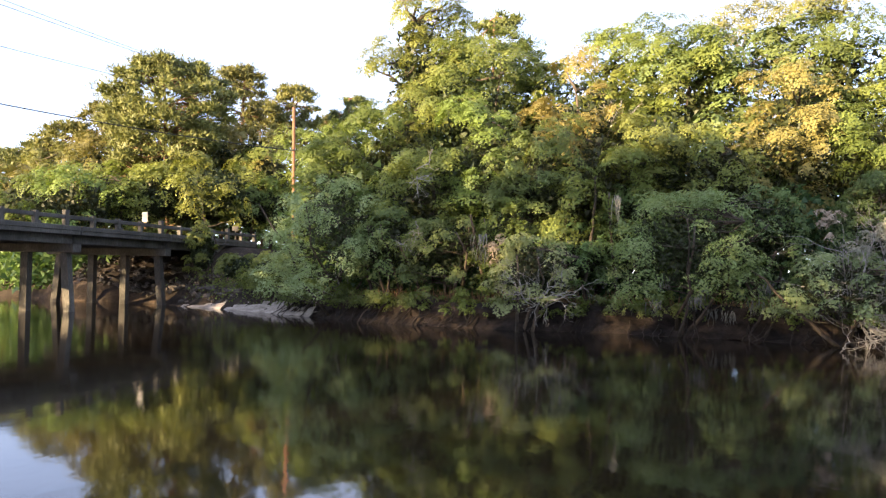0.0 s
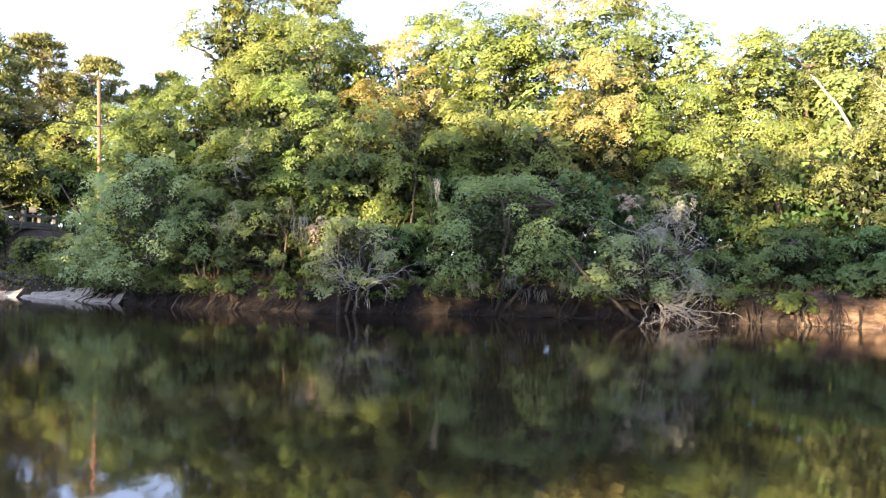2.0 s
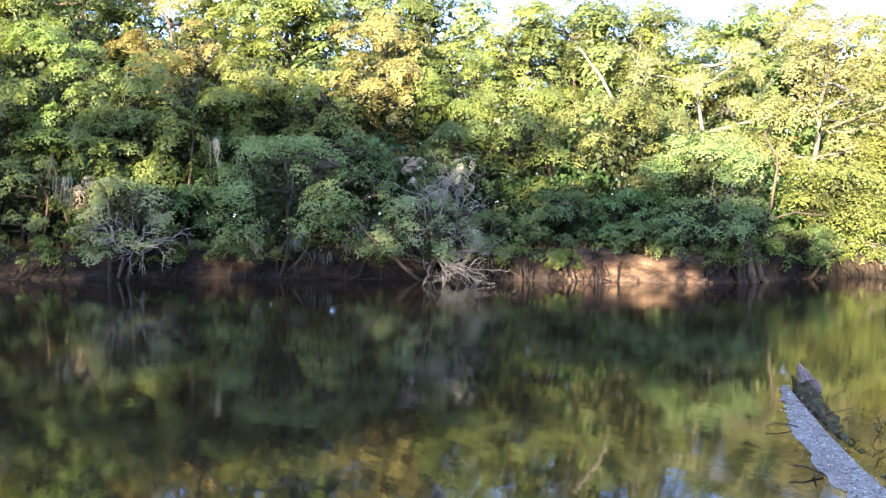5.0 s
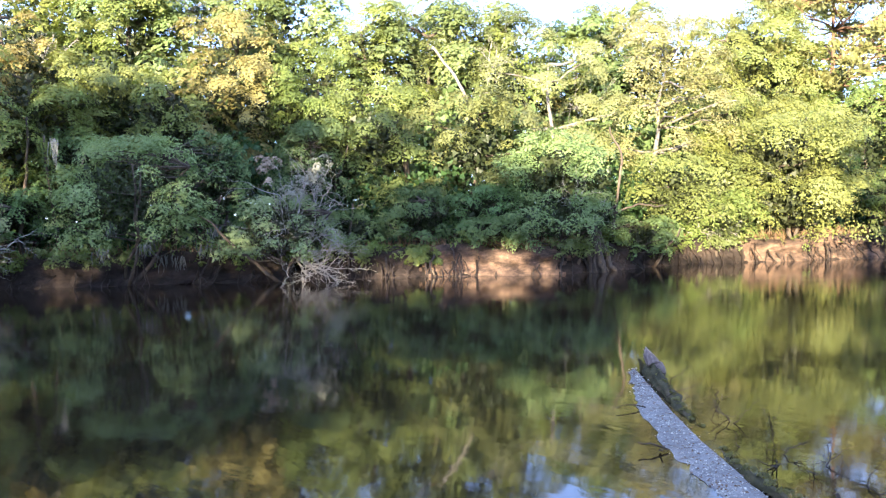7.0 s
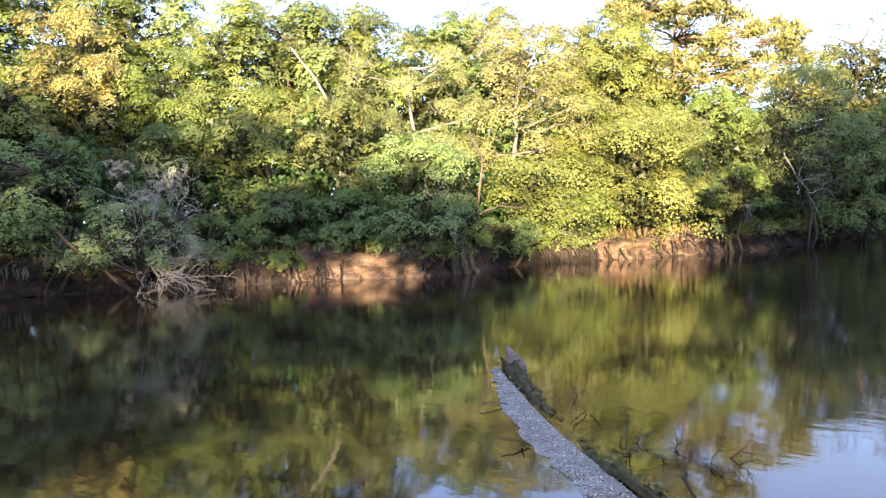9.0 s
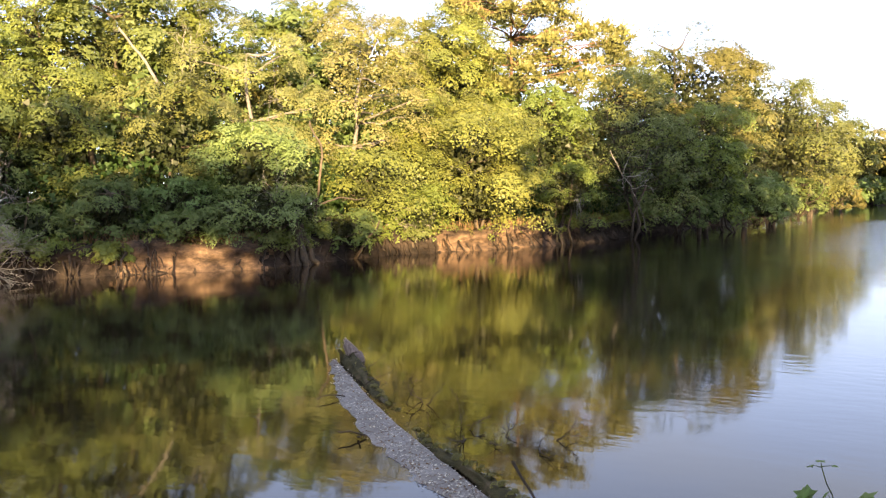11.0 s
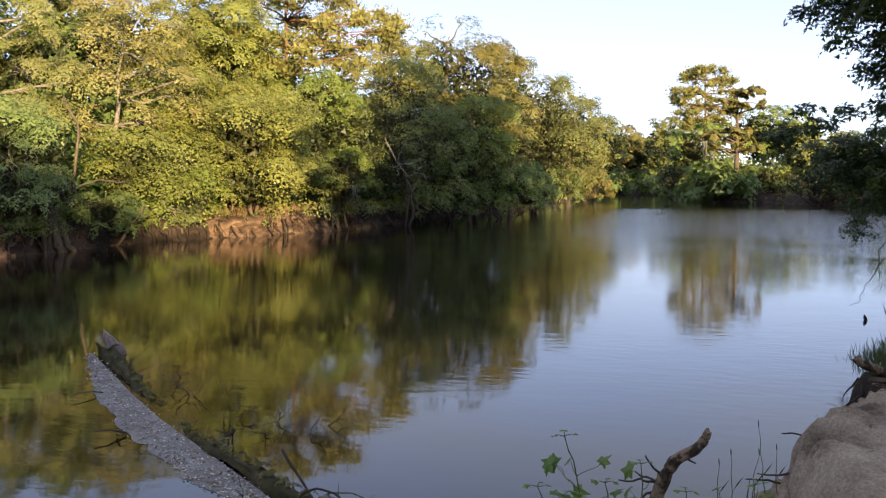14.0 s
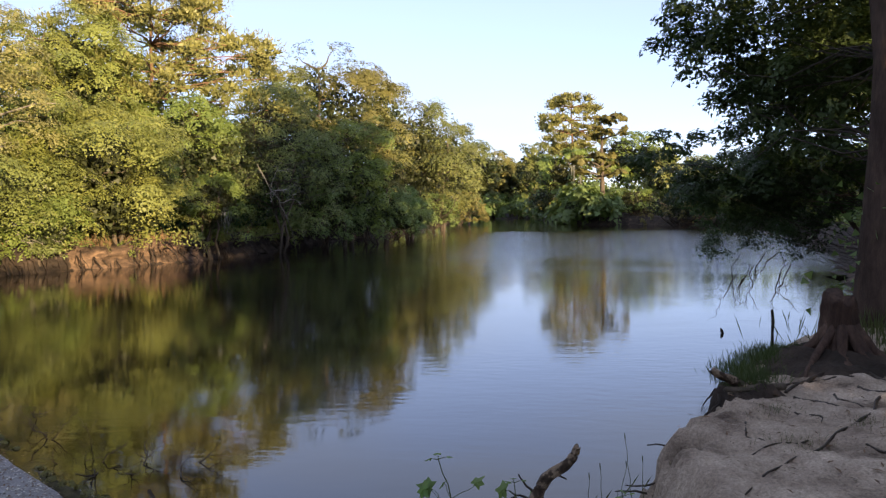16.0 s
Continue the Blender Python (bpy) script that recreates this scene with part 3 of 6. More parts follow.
def pine_tree(x, y, top, r, colour, seed):
    r = r * 1.2
    rng = np.random.default_rng(seed)
    base = ground_at(x, y) - 0.15
    far = max(1.0, math.hypot(x, y) / 60)
    h = top - base
    stem = bent((0, 0, base), (rng.normal() * 0.4, rng.normal() * 0.4, top - 0.3), rng, 10, 0.06)
    r0 = 0.08 + 0.011 * h
    n = int(np.clip(34 * r, 40, 190))
    u = rng.random(n) ** 0.8
    z = top - (1 - u) * min(h * 0.62, 2.2 * r + 2.5)
    if r > 6:          # an old pine carries its needles in level plates
        n = 280
        u = rng.random(n) ** 0.8
        z = top - (1 - u) * (2.2 * r + 2.5)
        z = np.round(z / 1.5) * 1.5 + rng.normal(size=n) * 0.22
    wide = r * (np.clip((top - z) / (0.4 * r + 0.6), 0.25, 1) ** 0.5) * np.where(u < 0.35, 0.75, 1.0)
    a = rng.random(n) * 2 * np.pi
    rr = wide * np.sqrt(0.15 + 0.85 * rng.random(n)) * 0.95
    s = min(0.2 * r + 0.32, 1.5) * (0.65 + 0.6 * rng.random(n))
    c = np.stack([np.cos(a) * rr, np.sin(a) * rr, np.minimum(z, top - 0.5 * s)], 1)
    wood = [tube(stem, np.linspace(r0, r0 * 0.25, 10), 8, lumps=0.1, rng=rng)] + limbs(rng, stem, c, r0 * 0.7, 0.7)
    length = 0.24 * far ** 0.8 * (1.15 if r > 6 else 1.0)
    count = int(np.clip((s ** 2).sum() / length ** 2 * 60, 7000, 62000 if r > 6 else 12500))
    plant("pine_tree", x, y, f"{WORDS[colour]} pine with a clumped crown", "tree", wood, PINE_BARK, needle_tufts(rng, c, s, count, length), LEAF[colour])


def cypress_tree(x, y, top, r, colour, seed):
    """A flat-topped swamp tree with tiers of level sprays and a flared foot."""
    rng = np.random.default_rng(seed)
    stem = bent((0, 0, -0.3), (0.3, 0.2, top - 0.4), rng, 12, 0.04)
    rad = np.concatenate([[0.95, 0.6, 0.42], np.linspace(0.36, 0.1, 9)])
    cs, ss = [], []
    for z in (top - 0.3, top - 1.8, top - 2.6, top - 5.2, top - 6.2, top - 7.6):
        for _ in range(9):
            a, q = rng.uniform(0, 2 * np.pi), r * rng.uniform(0.15, 1.0) * (0.7 if z > top - 1 else 1.0)
            cs.append((math.cos(a) * q, math.sin(a) * q, z + rng.normal() * 0.2))
            ss.append(rng.uniform(0.5, 0.95))
    c, s = np.array(cs), np.array(ss)
    wood = [tube(stem, rad, 10, lumps=0.15, rng=rng)] + limbs(rng, stem, c, 0.3, 0.8)
    plant("cypress_tree", x, y, "flat-topped swamp cypress standing at the water's edge", "tree", wood, BARK, foliage(rng, c, s, 14000, 0.3, 0.35, 0.1), LEAF[colour])


pine_tree(-45.2, 87.2, 14.4, 3.6, "pine", 1)
pine_tree(-41.3, 85.8, 15.0, 3.2, "pine", 2)
pine_tree(-38.2, 85.1, 17.0, 3.5, "pine", 3)
pine_tree(-33.6, 83.7, 18.8, 2.9, "pine", 4)
pine_tree(-25.3, 76.1, 21.4, 5.1, "pine", 5)
pine_tree(-22.2, 89.5, 24.1, 2.9, "pine", 6)
pine_tree(-16.2, 88.8, 21.9, 2.6, "pine", 7)
pine_tree(-10.6, 97.7, 22.6, 2.3, "pine", 8)
pine_tree(-14.3, 101.2, 21.0, 2.1, "pine", 9)
pine_tree(-21.2, 98.0, 21.2, 2.4, "pine", 10)
broad_tree(-32.5, 64.5, 8.8, 3.6, "mid", 11)
broad_tree(-28.4, 64.2, 9.5, 3.5, "yellow", 12)
broad_tree(-26.0, 67.4, 10.1, 3.4, "mid", 13)
broad_tree(-23.0, 68.5, 10.3, 2.9, "yellow", 14)
broad_tree(-18.8, 67.7, 11.0, 3.5, "mid", 15)
broad_tree(-17.6, 78.3, 15.1, 3.0, "tan", 16)
broad_tree(-16.9, 72.3, 9.4, 3.2, "deep", 17)
broad_tree(-11.0, 71.4, 13.8, 3.2, "yellow", 18)
broad_tree(-20.9, 71.2, 8.5, 3.0, "deep", 19)
broad_tree(-13.9, 71.9, 9.5, 2.5, "mid", 20)
broad_tree(-38.8, 75.9, 10.9, 3.7, "olive", 21)
broad_tree(-37.1, 80.0, 13.1, 3.9, "olive", 22)
broad_tree(-32.0, 77.9, 14.5, 3.7, "olive", 23)
broad_tree(-28.8, 79.1, 16.9, 3.4, "olive", 24)
broad_tree(-25.6, 82.4, 18.1, 3.8, "olive", 25)
broad_tree(-21.4, 81.5, 15.8, 3.4, "olive", 26)
broad_tree(-15.9, 76.6, 13.0, 2.9, "mid", 27)
broad_tree(-9.6, 79.7, 15.7, 3.0, "mid", 28)
bush_tree(-15.6, 54.4, 5.4, 1.1, "mid", 29)
bush_tree(-12.6, 53.2, 3.3, 2.0, "mid", 30)
bush_tree(-9.8, 50.0, 3.4, 1.8, "mid", 31)
bush_tree(-5.5, 43.2, 7.2, 3.6, "grey", 32)
broad_tree(-4.9, 49.0, 10.0, 3.5, "mid", 33)
broad_tree(-6.7, 52.8, 9.1, 2.7, "mid", 34)
broad_tree(-1.2, 52.2, 20.5, 3.2, "yellow", 35)
broad_tree(-0.4, 53.0, 18.6, 2.6, "yellow", 133)
broad_tree(0.6, 52.4, 16.2, 2.8, "yellow", 134)
pine_tree(3.8, 60.1, 21.0, 2.3, "pine", 36)
broad_tree(-2.8, 47.2, 11.7, 2.4, "mid", 37)
broad_tree(1.9, 48.2, 15.4, 3.6, "yellow", 38)
broad_tree(5.6, 52.0, 16.1, 2.6, "mid", 39)
broad_tree(7.5, 44.6, 13.6, 2.7, "tan", 40)
broad_tree(10.8, 50.1, 16.9, 2.9, "yellow", 41)
broad_tree(13.2, 46.4, 16.5, 3.1, "mid", 42)
broad_tree(7.4, 40.6, 9.8, 2.8, "mid", 43)
broad_tree(2.1, 43.2, 11.0, 2.6, "yellow", 44)
broad_tree(-0.5, 43.2, 8.3, 2.8, "mid", 45)
broad_tree(10.7, 40.9, 11.4, 2.7, "yellow", 46)
broad_tree(18.2, 50.0, 18.1, 3.2, "pale", 47)
broad_tree(19.9, 46.1, 17.2, 3.5, "tan", 48)
broad_tree(16.7, 39.9, 12.0, 2.9, "tan", 49)
broad_tree(12.6, 37.7, 8.9, 1.5, "yellow", 50)
broad_tree(21.3, 43.3, 15.8, 3.1, "yellow", 51)
broad_tree(4.7, 40.5, 8.9, 2.3, "deep", 52)
bush_tree(0.4, 40.7, 5.1, 2.6, "deep", 53)
bush_tree(5.9, 39.3, 5.0, 2.5, "deep", 54)
bush_tree(8.8, 39.3, 6.7, 2.0, "deep", 55)
bush_tree(3.1, 39.1, 6.0, 1.6, "mid", 56)
bush_tree(-2.4, 41.7, 5.6, 2.4, "deep", 57)
bush_tree(13.7, 36.2, 6.4, 2.3, "deep", 58)
bush_tree(3.9, 36.2, 4.1, 2.0, "grey", 59)
bush_tree(10.2, 35.1, 5.9, 3.7, "teal", 60)
bush_tree(15.1, 31.6, 3.5, 2.6, "grey", 61)
broad_tree(24.4, 40.5, 13.8, 3.2, "yellow", 62)
broad_tree(21.0, 34.3, 8.4, 2.6, "yellow", 63)
broad_tree(30.4, 37.5, 13.6, 3.6, "olive", 64)
broad_tree(30.1, 42.7, 14.6, 2.6, "olive", 65)
broad_tree(24.9, 31.7, 8.0, 2.6, "olive", 66)
broad_tree(30.7, 31.9, 11.4, 3.1, "pale", 67)
broad_tree(35.1, 28.6, 12.0, 3.2, "pale", 68)
broad_tree(38.9, 37.8, 13.8, 3.1, "yellow", 69)
broad_tree(35.4, 39.8, 13.8, 2.9, "olive", 70)
broad_tree(27.2, 27.6, 5.8, 2.6, "teal", 71)
broad_tree(39.6, 35.6, 15.1, 2.7, "yellow", 72)
broad_tree(34.2, 26.5, 4.9, 3.0, "yellow", 73)
broad_tree(37.9, 26.5, 6.4, 2.3, "mid", 74)
broad_tree(39.5, 24.0, 6.7, 3.4, "yellow", 75)
broad_tree(47.7, 31.7, 14.9, 3.8, "yellow", 76)
broad_tree(39.1, 23.8, 4.3, 3.4, "yellow", 77)
broad_tree(35.3, 25.4, 3.2, 2.0, "mid", 78)
bush_tree(24.4, 29.5, 3.9, 2.4, "deep", 79)
bush_tree(21.4, 31.1, 3.8, 1.9, "deep", 80)
bush_tree(18.4, 32.4, 2.8, 2.1, "deep", 81)
bush_tree(20.4, 29.5, 1.3, 0.7, "mid", 82)
bush_tree(26.0, 26.4, 3.4, 2.9, "teal", 83)
bush_tree(30.5, 26.3, 2.3, 2.0, "deep", 84)
bush_tree(23.5, 28.4, 2.5, 1.7, "deep", 85)
bush_tree(18.6, 34.8, 7.0, 2.7, "deep", 131)
broad_tree(20.4, 38.4, 10.5, 3.0, "mid", 132)
pine_tree(54.6, 29.8, 18.2, 7.7, "pinelit", 86)
broad_tree(46.9, 31.1, 14.8, 3.8, "yellow", 87)
broad_tree(41.4, 33.4, 14.1, 3.4, "yellow", 88)
broad_tree(39.8, 28.9, 8.5, 3.0, "yellow", 89)
broad_tree(41.3, 24.9, 7.8, 2.8, "yellow", 90)
broad_tree(48.4, 24.5, 9.2, 2.7, "yellow", 91)
broad_tree(66.7, 22.2, 15.8, 3.5, "olive", 92)
broad_tree(72.9, 18.5, 14.9, 2.8, "olive", 93)
broad_tree(65.6, 19.0, 13.5, 3.4, "olive", 94)
broad_tree(61.7, 24.0, 13.6, 3.3, "olive", 95)
broad_tree(57.6, 17.6, 8.7, 3.8, "mid", 96)
broad_tree(83.3, 18.0, 12.9, 4.9, "olive", 97)
broad_tree(98.6, 18.1, 12.1, 5.1, "olive", 98)
bush_tree(50.1, 19.5, 10.5, 4.2, "deep", 99)
bush_tree(44.5, 21.1, 4.7, 2.0, "mid", 100)
bush_tree(62.1, 16.6, 4.1, 3.7, "deep", 101)
bush_tree(57.3, 18.7, 6.1, 3.0, "deep", 102)
bush_tree(76.3, 17.5, 3.4, 3.2, "deep", 103)
broad_tree(86.2, 18.7, 13.2, 3.9, "olive", 104)
broad_tree(108.6, 19.1, 13.5, 4.5, "olive", 105)
broad_tree(138.8, 20.1, 13.0, 4.7, "olive", 106)
broad_tree(198.9, 23.5, 15.5, 5.4, "olive", 107)
broad_tree(259.1, 24.4, 17.8, 8.8, "tan", 108)
broad_tree(174.9, 11.2, 15.4, 5.3, "olive", 109)
broad_tree(132.2, 4.1, 11.0, 5.3, "yellow", 110)
broad_tree(138.1, -5.1, 13.9, 5.6, "yellow", 111)
broad_tree(134.9, -9.3, 12.5, 4.1, "yellow", 112)
broad_tree(124.7, -12.1, 8.8, 5.9, "tan", 113)
broad_tree(99.3, -13.9, 7.4, 5.1, "mid", 114)
bush_tree(76.0, 18.5, 4.8, 3.9, "deep", 115)
bush_tree(96.4, 18.8, 4.3, 4.0, "deep", 116)
bush_tree(128.7, 20.1, 5.1, 4.4, "olive", 117)
bush_tree(142.1, 6.8, 6.5, 5.3, "olive", 118)
bush_tree(120.2, 0.7, 4.2, 4.5, "yellow", 119)
bush_tree(120.1, -5.5, 4.8, 4.9, "yellow", 120)
bush_tree(104.8, -10.1, 4.1, 5.0, "olive", 121)
bush_tree(228.6, 27.1, 7.7, 8.5, "olive", 122)
broad_tree(203.0, 21.0, 13.0, 5.0, "olive", 125)
broad_tree(208.0, 26.0, 14.5, 5.4, "tan", 126)
broad_tree(206.0, 15.5, 13.5, 5.2, "olive", 127)
broad_tree(192.0, 29.0, 14.5, 5.2, "yellow", 128)
broad_tree(190.0, 12.0, 12.5, 5.0, "mid", 129)
bush_tree(200.0, 19.0, 6.0, 4.5, "olive", 130)
pine_tree(138.2, 3.3, 20.9, 4.4, "pinelit", 123)
cypress_tree(117.2, -1.5, 14.8, 4.3, "olive", 124)

# the wood behind the first rows
broad_tree(0.2, 56.6, 16.6, 4.4, "deep", 200, 0.1, 1.9)
broad_tree(1.5, 54.4, 14.8, 4.6, "deep", 201, 0.1, 1.9)
broad_tree(7.6, 53.6, 15.2, 4.2, "mid", 202, 0.1, 1.9)
broad_tree(7.6, 51.0, 14.4, 4.5, "mid", 203, 0.1, 1.9)
broad_tree(12.8, 49.0, 15.0, 4.8, "mid", 204, 0.1, 1.9)
broad_tree(15.2, 47.0, 15.4, 4.3, "deep", 205, 0.1, 1.9)
broad_tree(19.1, 45.1, 15.6, 4.2, "deep", 206, 0.1, 1.9)
broad_tree(22.8, 44.2, 14.6, 4.4, "deep", 207, 0.1, 1.9)
broad_tree(27.1, 39.1, 13.7, 4.0, "deep", 208, 0.1, 1.9)
broad_tree(30.3, 39.8, 14.0, 4.2, "mid", 209, 0.1, 1.9)
broad_tree(33.9, 37.7, 11.8, 4.7, "mid", 210, 0.1, 1.9)
broad_tree(38.8, 37.1, 13.6, 4.1, "deep", 211, 0.1, 1.9)
broad_tree(43.8, 34.4, 9.7, 4.0, "deep", 212, 0.1, 1.9)
broad_tree(50.6, 32.2, 10.2, 4.4, "mid", 213, 0.1, 1.9)
broad_tree(56.3, 32.0, 8.6, 4.5, "mid", 214, 0.1, 1.9)
broad_tree(65.2, 30.3, 10.4, 4.4, "deep", 215, 0.1, 1.9)
broad_tree(71.0, 32.8, 8.3, 3.8, "mid", 216, 0.1, 1.9)
broad_tree(79.8, 31.1, 8.9, 4.1, "deep", 217, 0.1, 1.9)
broad_tree(87.3, 31.6, 10.1, 3.8, "mid", 218, 0.1, 1.9)
broad_tree(92.6, 30.4, 10.0, 4.0, "mid", 219, 0.1, 1.9)
broad_tree(99.2, 30.5, 10.0, 4.1, "deep", 220, 0.1, 1.9)
broad_tree(52.0, 33.6, 15.0, 4.4, "mid", 280, 0.1, 1.9)
broad_tree(58.2, 31.8, 14.4, 4.4, "mid", 281, 0.1, 1.9)
broad_tree(-57.5, 95.4, 9.4, 5.1, "mid", 221, 0.1, 1.9)
broad_tree(-48.8, 94.6, 10.2, 4.5, "mid", 222, 0.1, 1.9)
broad_tree(-41.6, 91.5, 10.2, 5.0, "mid", 223, 0.1, 1.9)
broad_tree(-34.7, 90.2, 10.0, 4.9, "deep", 224, 0.1, 1.9)
broad_tree(-29.6, 87.7, 11.8, 5.2, "deep", 225, 0.1, 1.9)
broad_tree(-22.5, 87.1, 11.5, 5.4, "deep", 226, 0.1, 1.9)
broad_tree(-14.1, 84.4, 10.4, 4.9, "mid", 227, 0.1, 1.9)
broad_tree(-7.3, 81.1, 10.0, 5.3, "deep", 228, 0.1, 1.9)
broad_tree(0.1, 75.3, 10.2, 5.4, "mid", 229, 0.1, 1.9)

# the near bank: tall trees to either side of the landing, lower ones behind it
broad_tree(-12.4, -2.4, 11.6, 3.8, "mid", 230, 0.66, 3.2)
broad_tree(-16.4, -2.8, 11.9, 3.7, "mid", 231, 0.66, 3.2)
broad_tree(-18.8, -2.1, 11.6, 3.6, "mid", 232, 0.6, 3.2)
broad_tree(-23.9, -0.2, 15.5, 4.5, "mid", 233, 0.06, 3.2)
broad_tree(-27.0, 0.3, 15.8, 4.7, "deep", 234, 0.06, 3.2)
broad_tree(-30.2, 2.3, 16.8, 4.8, "deep", 235, 0.06, 3.2)
broad_tree(-32.9, 4.2, 16.6, 4.2, "mid", 236, 0.06, 3.2)
broad_tree(-41.3, 10.6, 17.0, 4.1, "mid", 237, 0.06, 3.2)
broad_tree(-43.8, 14.9, 17.4, 4.6, "deep", 238, 0.06, 3.2)
broad_tree(-48.6, 18.3, 17.0, 4.2, "deep", 239, 0.06, 3.2)
broad_tree(-51.1, 23.4, 17.2, 3.8, "deep", 240, 0.06, 3.2)
broad_tree(-56.1, 27.7, 13.7, 4.5, "deep", 241, 0.06, 3.2)
broad_tree(-60.1, 32.7, 13.6, 4.4, "mid", 242, 0.06, 3.2)
broad_tree(-18.6, -8.9, 7.8, 4.4, "deep", 243, 0.06, 3.2)
broad_tree(-21.4, -7.4, 8.0, 4.5, "deep", 244, 0.06, 3.2)
broad_tree(-34.3, -2.1, 17.2, 4.5, "deep", 245, 0.06, 3.2)
broad_tree(-39.0, 0.2, 18.6, 5.0, "deep", 246, 0.06, 3.2)
broad_tree(-43.8, 4.7, 16.3, 5.1, "deep", 247, 0.06, 3.2)
broad_tree(-49.8, 8.1, 17.1, 4.8, "deep", 248, 0.06, 3.2)
broad_tree(-9.3, -4.9, 10.4, 3.5, "deep", 249, 0.5, 3.2)
broad_tree(-7.8, -6.9, 7.4, 3.2, "deep", 250, 0.06, 3.2)
broad_tree(-7.4, -7.9, 7.9, 3.0, "deep", 251, 0.06, 3.2)
broad_tree(-4.4, -10.1, 7.6, 3.6, "deep", 252, 0.06, 3.2)
broad_tree(-3.4, -11.6, 7.6, 3.6, "deep", 253, 0.06, 3.2)
broad_tree(-2.5, -13.1, 7.7, 3.5, "deep", 254, 0.06, 3.2)
broad_tree(-0.7, -15.3, 7.7, 3.2, "deep", 255, 0.06, 3.2)
broad_tree(1.4, -17.7, 7.7, 3.3, "deep", 256, 0.06, 3.2)
broad_tree(8.0, -17.4, 17.8, 3.6, "deep", 257, 0.06, 3.2)
broad_tree(9.9, -18.6, 18.0, 3.6, "deep", 258, 0.06, 3.2)
broad_tree(13.4, -22.1, 16.8, 3.9, "deep", 259, 0.06, 3.2)
broad_tree(16.6, -25.0, 16.4, 4.2, "deep", 260, 0.06, 3.2)
broad_tree(20.7, -26.6, 16.5, 4.0, "deep", 261, 0.06, 3.2)
broad_tree(24.8, -28.6, 16.5, 4.3, "deep", 262, 0.06, 3.2)
broad_tree(21.7, -11.3, 12.7, 3.3, "mid", 263, 0.1, 1.9)
broad_tree(29.6, -13.3, 13.2, 3.9, "mid", 264, 0.1, 1.9)
broad_tree(37.5, -15.5, 9.5, 3.7, "mid", 265, 0.1, 1.9)
broad_tree(46.1, -16.3, 7.5, 3.5, "mid", 266, 0.1, 1.9)
broad_tree(53.7, -18.8, 7.0, 3.5, "mid", 267, 0.1, 1.9)
broad_tree(64.0, -20.7, 7.0, 3.1, "mid", 268, 0.1, 1.9)
broad_tree(71.0, -22.7, 7.0, 3.4, "mid", 269, 0.1, 1.9)
broad_tree(78.4, -22.8, 7.0, 3.9, "deep", 270, 0.1, 1.9)
broad_tree(87.2, -21.9, 7.5, 3.3, "deep", 271, 0.1, 1.9)
broad_tree(13.3, -10.5, 16.9, 3.2, "deep", 272, 0.06, 3.2)
broad_tree(15.1, -11.0, 16.3, 3.0, "deep", 273, 0.06, 3.2)
broad_tree(17.6, -12.3, 17.7, 3.0, "deep", 274, 0.06, 3.2)
broad_tree(19.8, -14.4, 17.3, 2.7, "deep", 275, 0.06, 3.2)


# unseen shrubs added behind the viewer to keep sun patches off the sand
bush_tree(0.8, -6.2, 4.4, 2.2, "deep", 276)
bush_tree(-2.6, -5.4, 4.2, 2.2, "deep", 277)
bush_tree(3.6, -8.0, 4.6, 2.4, "deep", 278)
bush_tree(-5.4, -7.6, 4.8, 2.4, "deep", 279)


# ---- bridge ----
def box_bm(size, at=(0, 0, 0), bevel=0.02):
    bm = bmesh.new()
    bmesh.ops.create_cube(bm, size=1, matrix=Matrix.Translation(at) @ Matrix.Diagonal((*size, 1)))
    if bevel:
        bmesh.ops.bevel(bm, geom=bm.edges[:], offset=bevel, segments=1, affect="EDGES")
    return bm


def bridge_spot(s, c, z):
    """A place on the bridge: metres along it from the first pile, metres to the river-side, height."""
    p = PILE_A + AXIS * s + CROSS * c
    return Vector((p[0], p[1], z))


BRIDGE_TURN = math.degrees(math.atan2(AXIS[1], AXIS[0]))
bridge = thing("bridge", *bridge_spot(0, 0, 0), "weathered grey concrete road bridge on battered piles", "bridge", turn=BRIDGE_TURN)
# in the bridge's own axes x runs along it and -y is the river-side face
DECK_Z = 4.25
for s0, s1 in ((-19.0, -9.5), (-9.4, -0.05), (0.05, 9.3), (9.4, 22.6)):
    mid, ln = (s0 + s1) / 2, s1 - s0
    part("deck_slab", box_bm((ln, 9.0, 0.22), (mid, 3.6, DECK_Z - 0.11)), CONCRETE, bridge)
    part("deck_curb", box_bm((ln, 0.42, 0.24), (mid, -0.72, DECK_Z + 0.12)), CONCRETE, bridge)
    part("deck_curb", box_bm((ln, 0.42, 0.24), (mid, 7.9, DECK_Z + 0.12)), CONCRETE, bridge)
    for c in (-0.25, 1.7, 3.6, 5.5, 7.4):
        part("girder", box_bm((ln - 0.1, 0.4, 0.46), (mid, c, DECK_Z - 0.45)), CONCRETE, bridge)
part("road_surface", box_bm((41.4, 7.9, 0.03), (1.7, 3.6, DECK_Z + 0.02), 0), ASPHALT, bridge)
for s in (-9.45, 0.0, 9.35):
    part("pier_cap", box_bm((0.7, 8.4, 0.46), (s, 3.5, 3.34), 0.03), CONCRETE, bridge)
    for c, lean in ((0.0, -0.45), (2.3, 0.0), (4.6, 0.0), (6.9, 0.45)):
        v, f = tube([(s, c + lean, -2.0), (s, c + lean * 0.7, 0.0), (s, c, 3.12)], [0.29, 0.29, 0.29], 4, twist=math.pi / 4)
        part("pier_column", quads("pier_column", v, f, CONCRETE), CONCRETE, bridge)
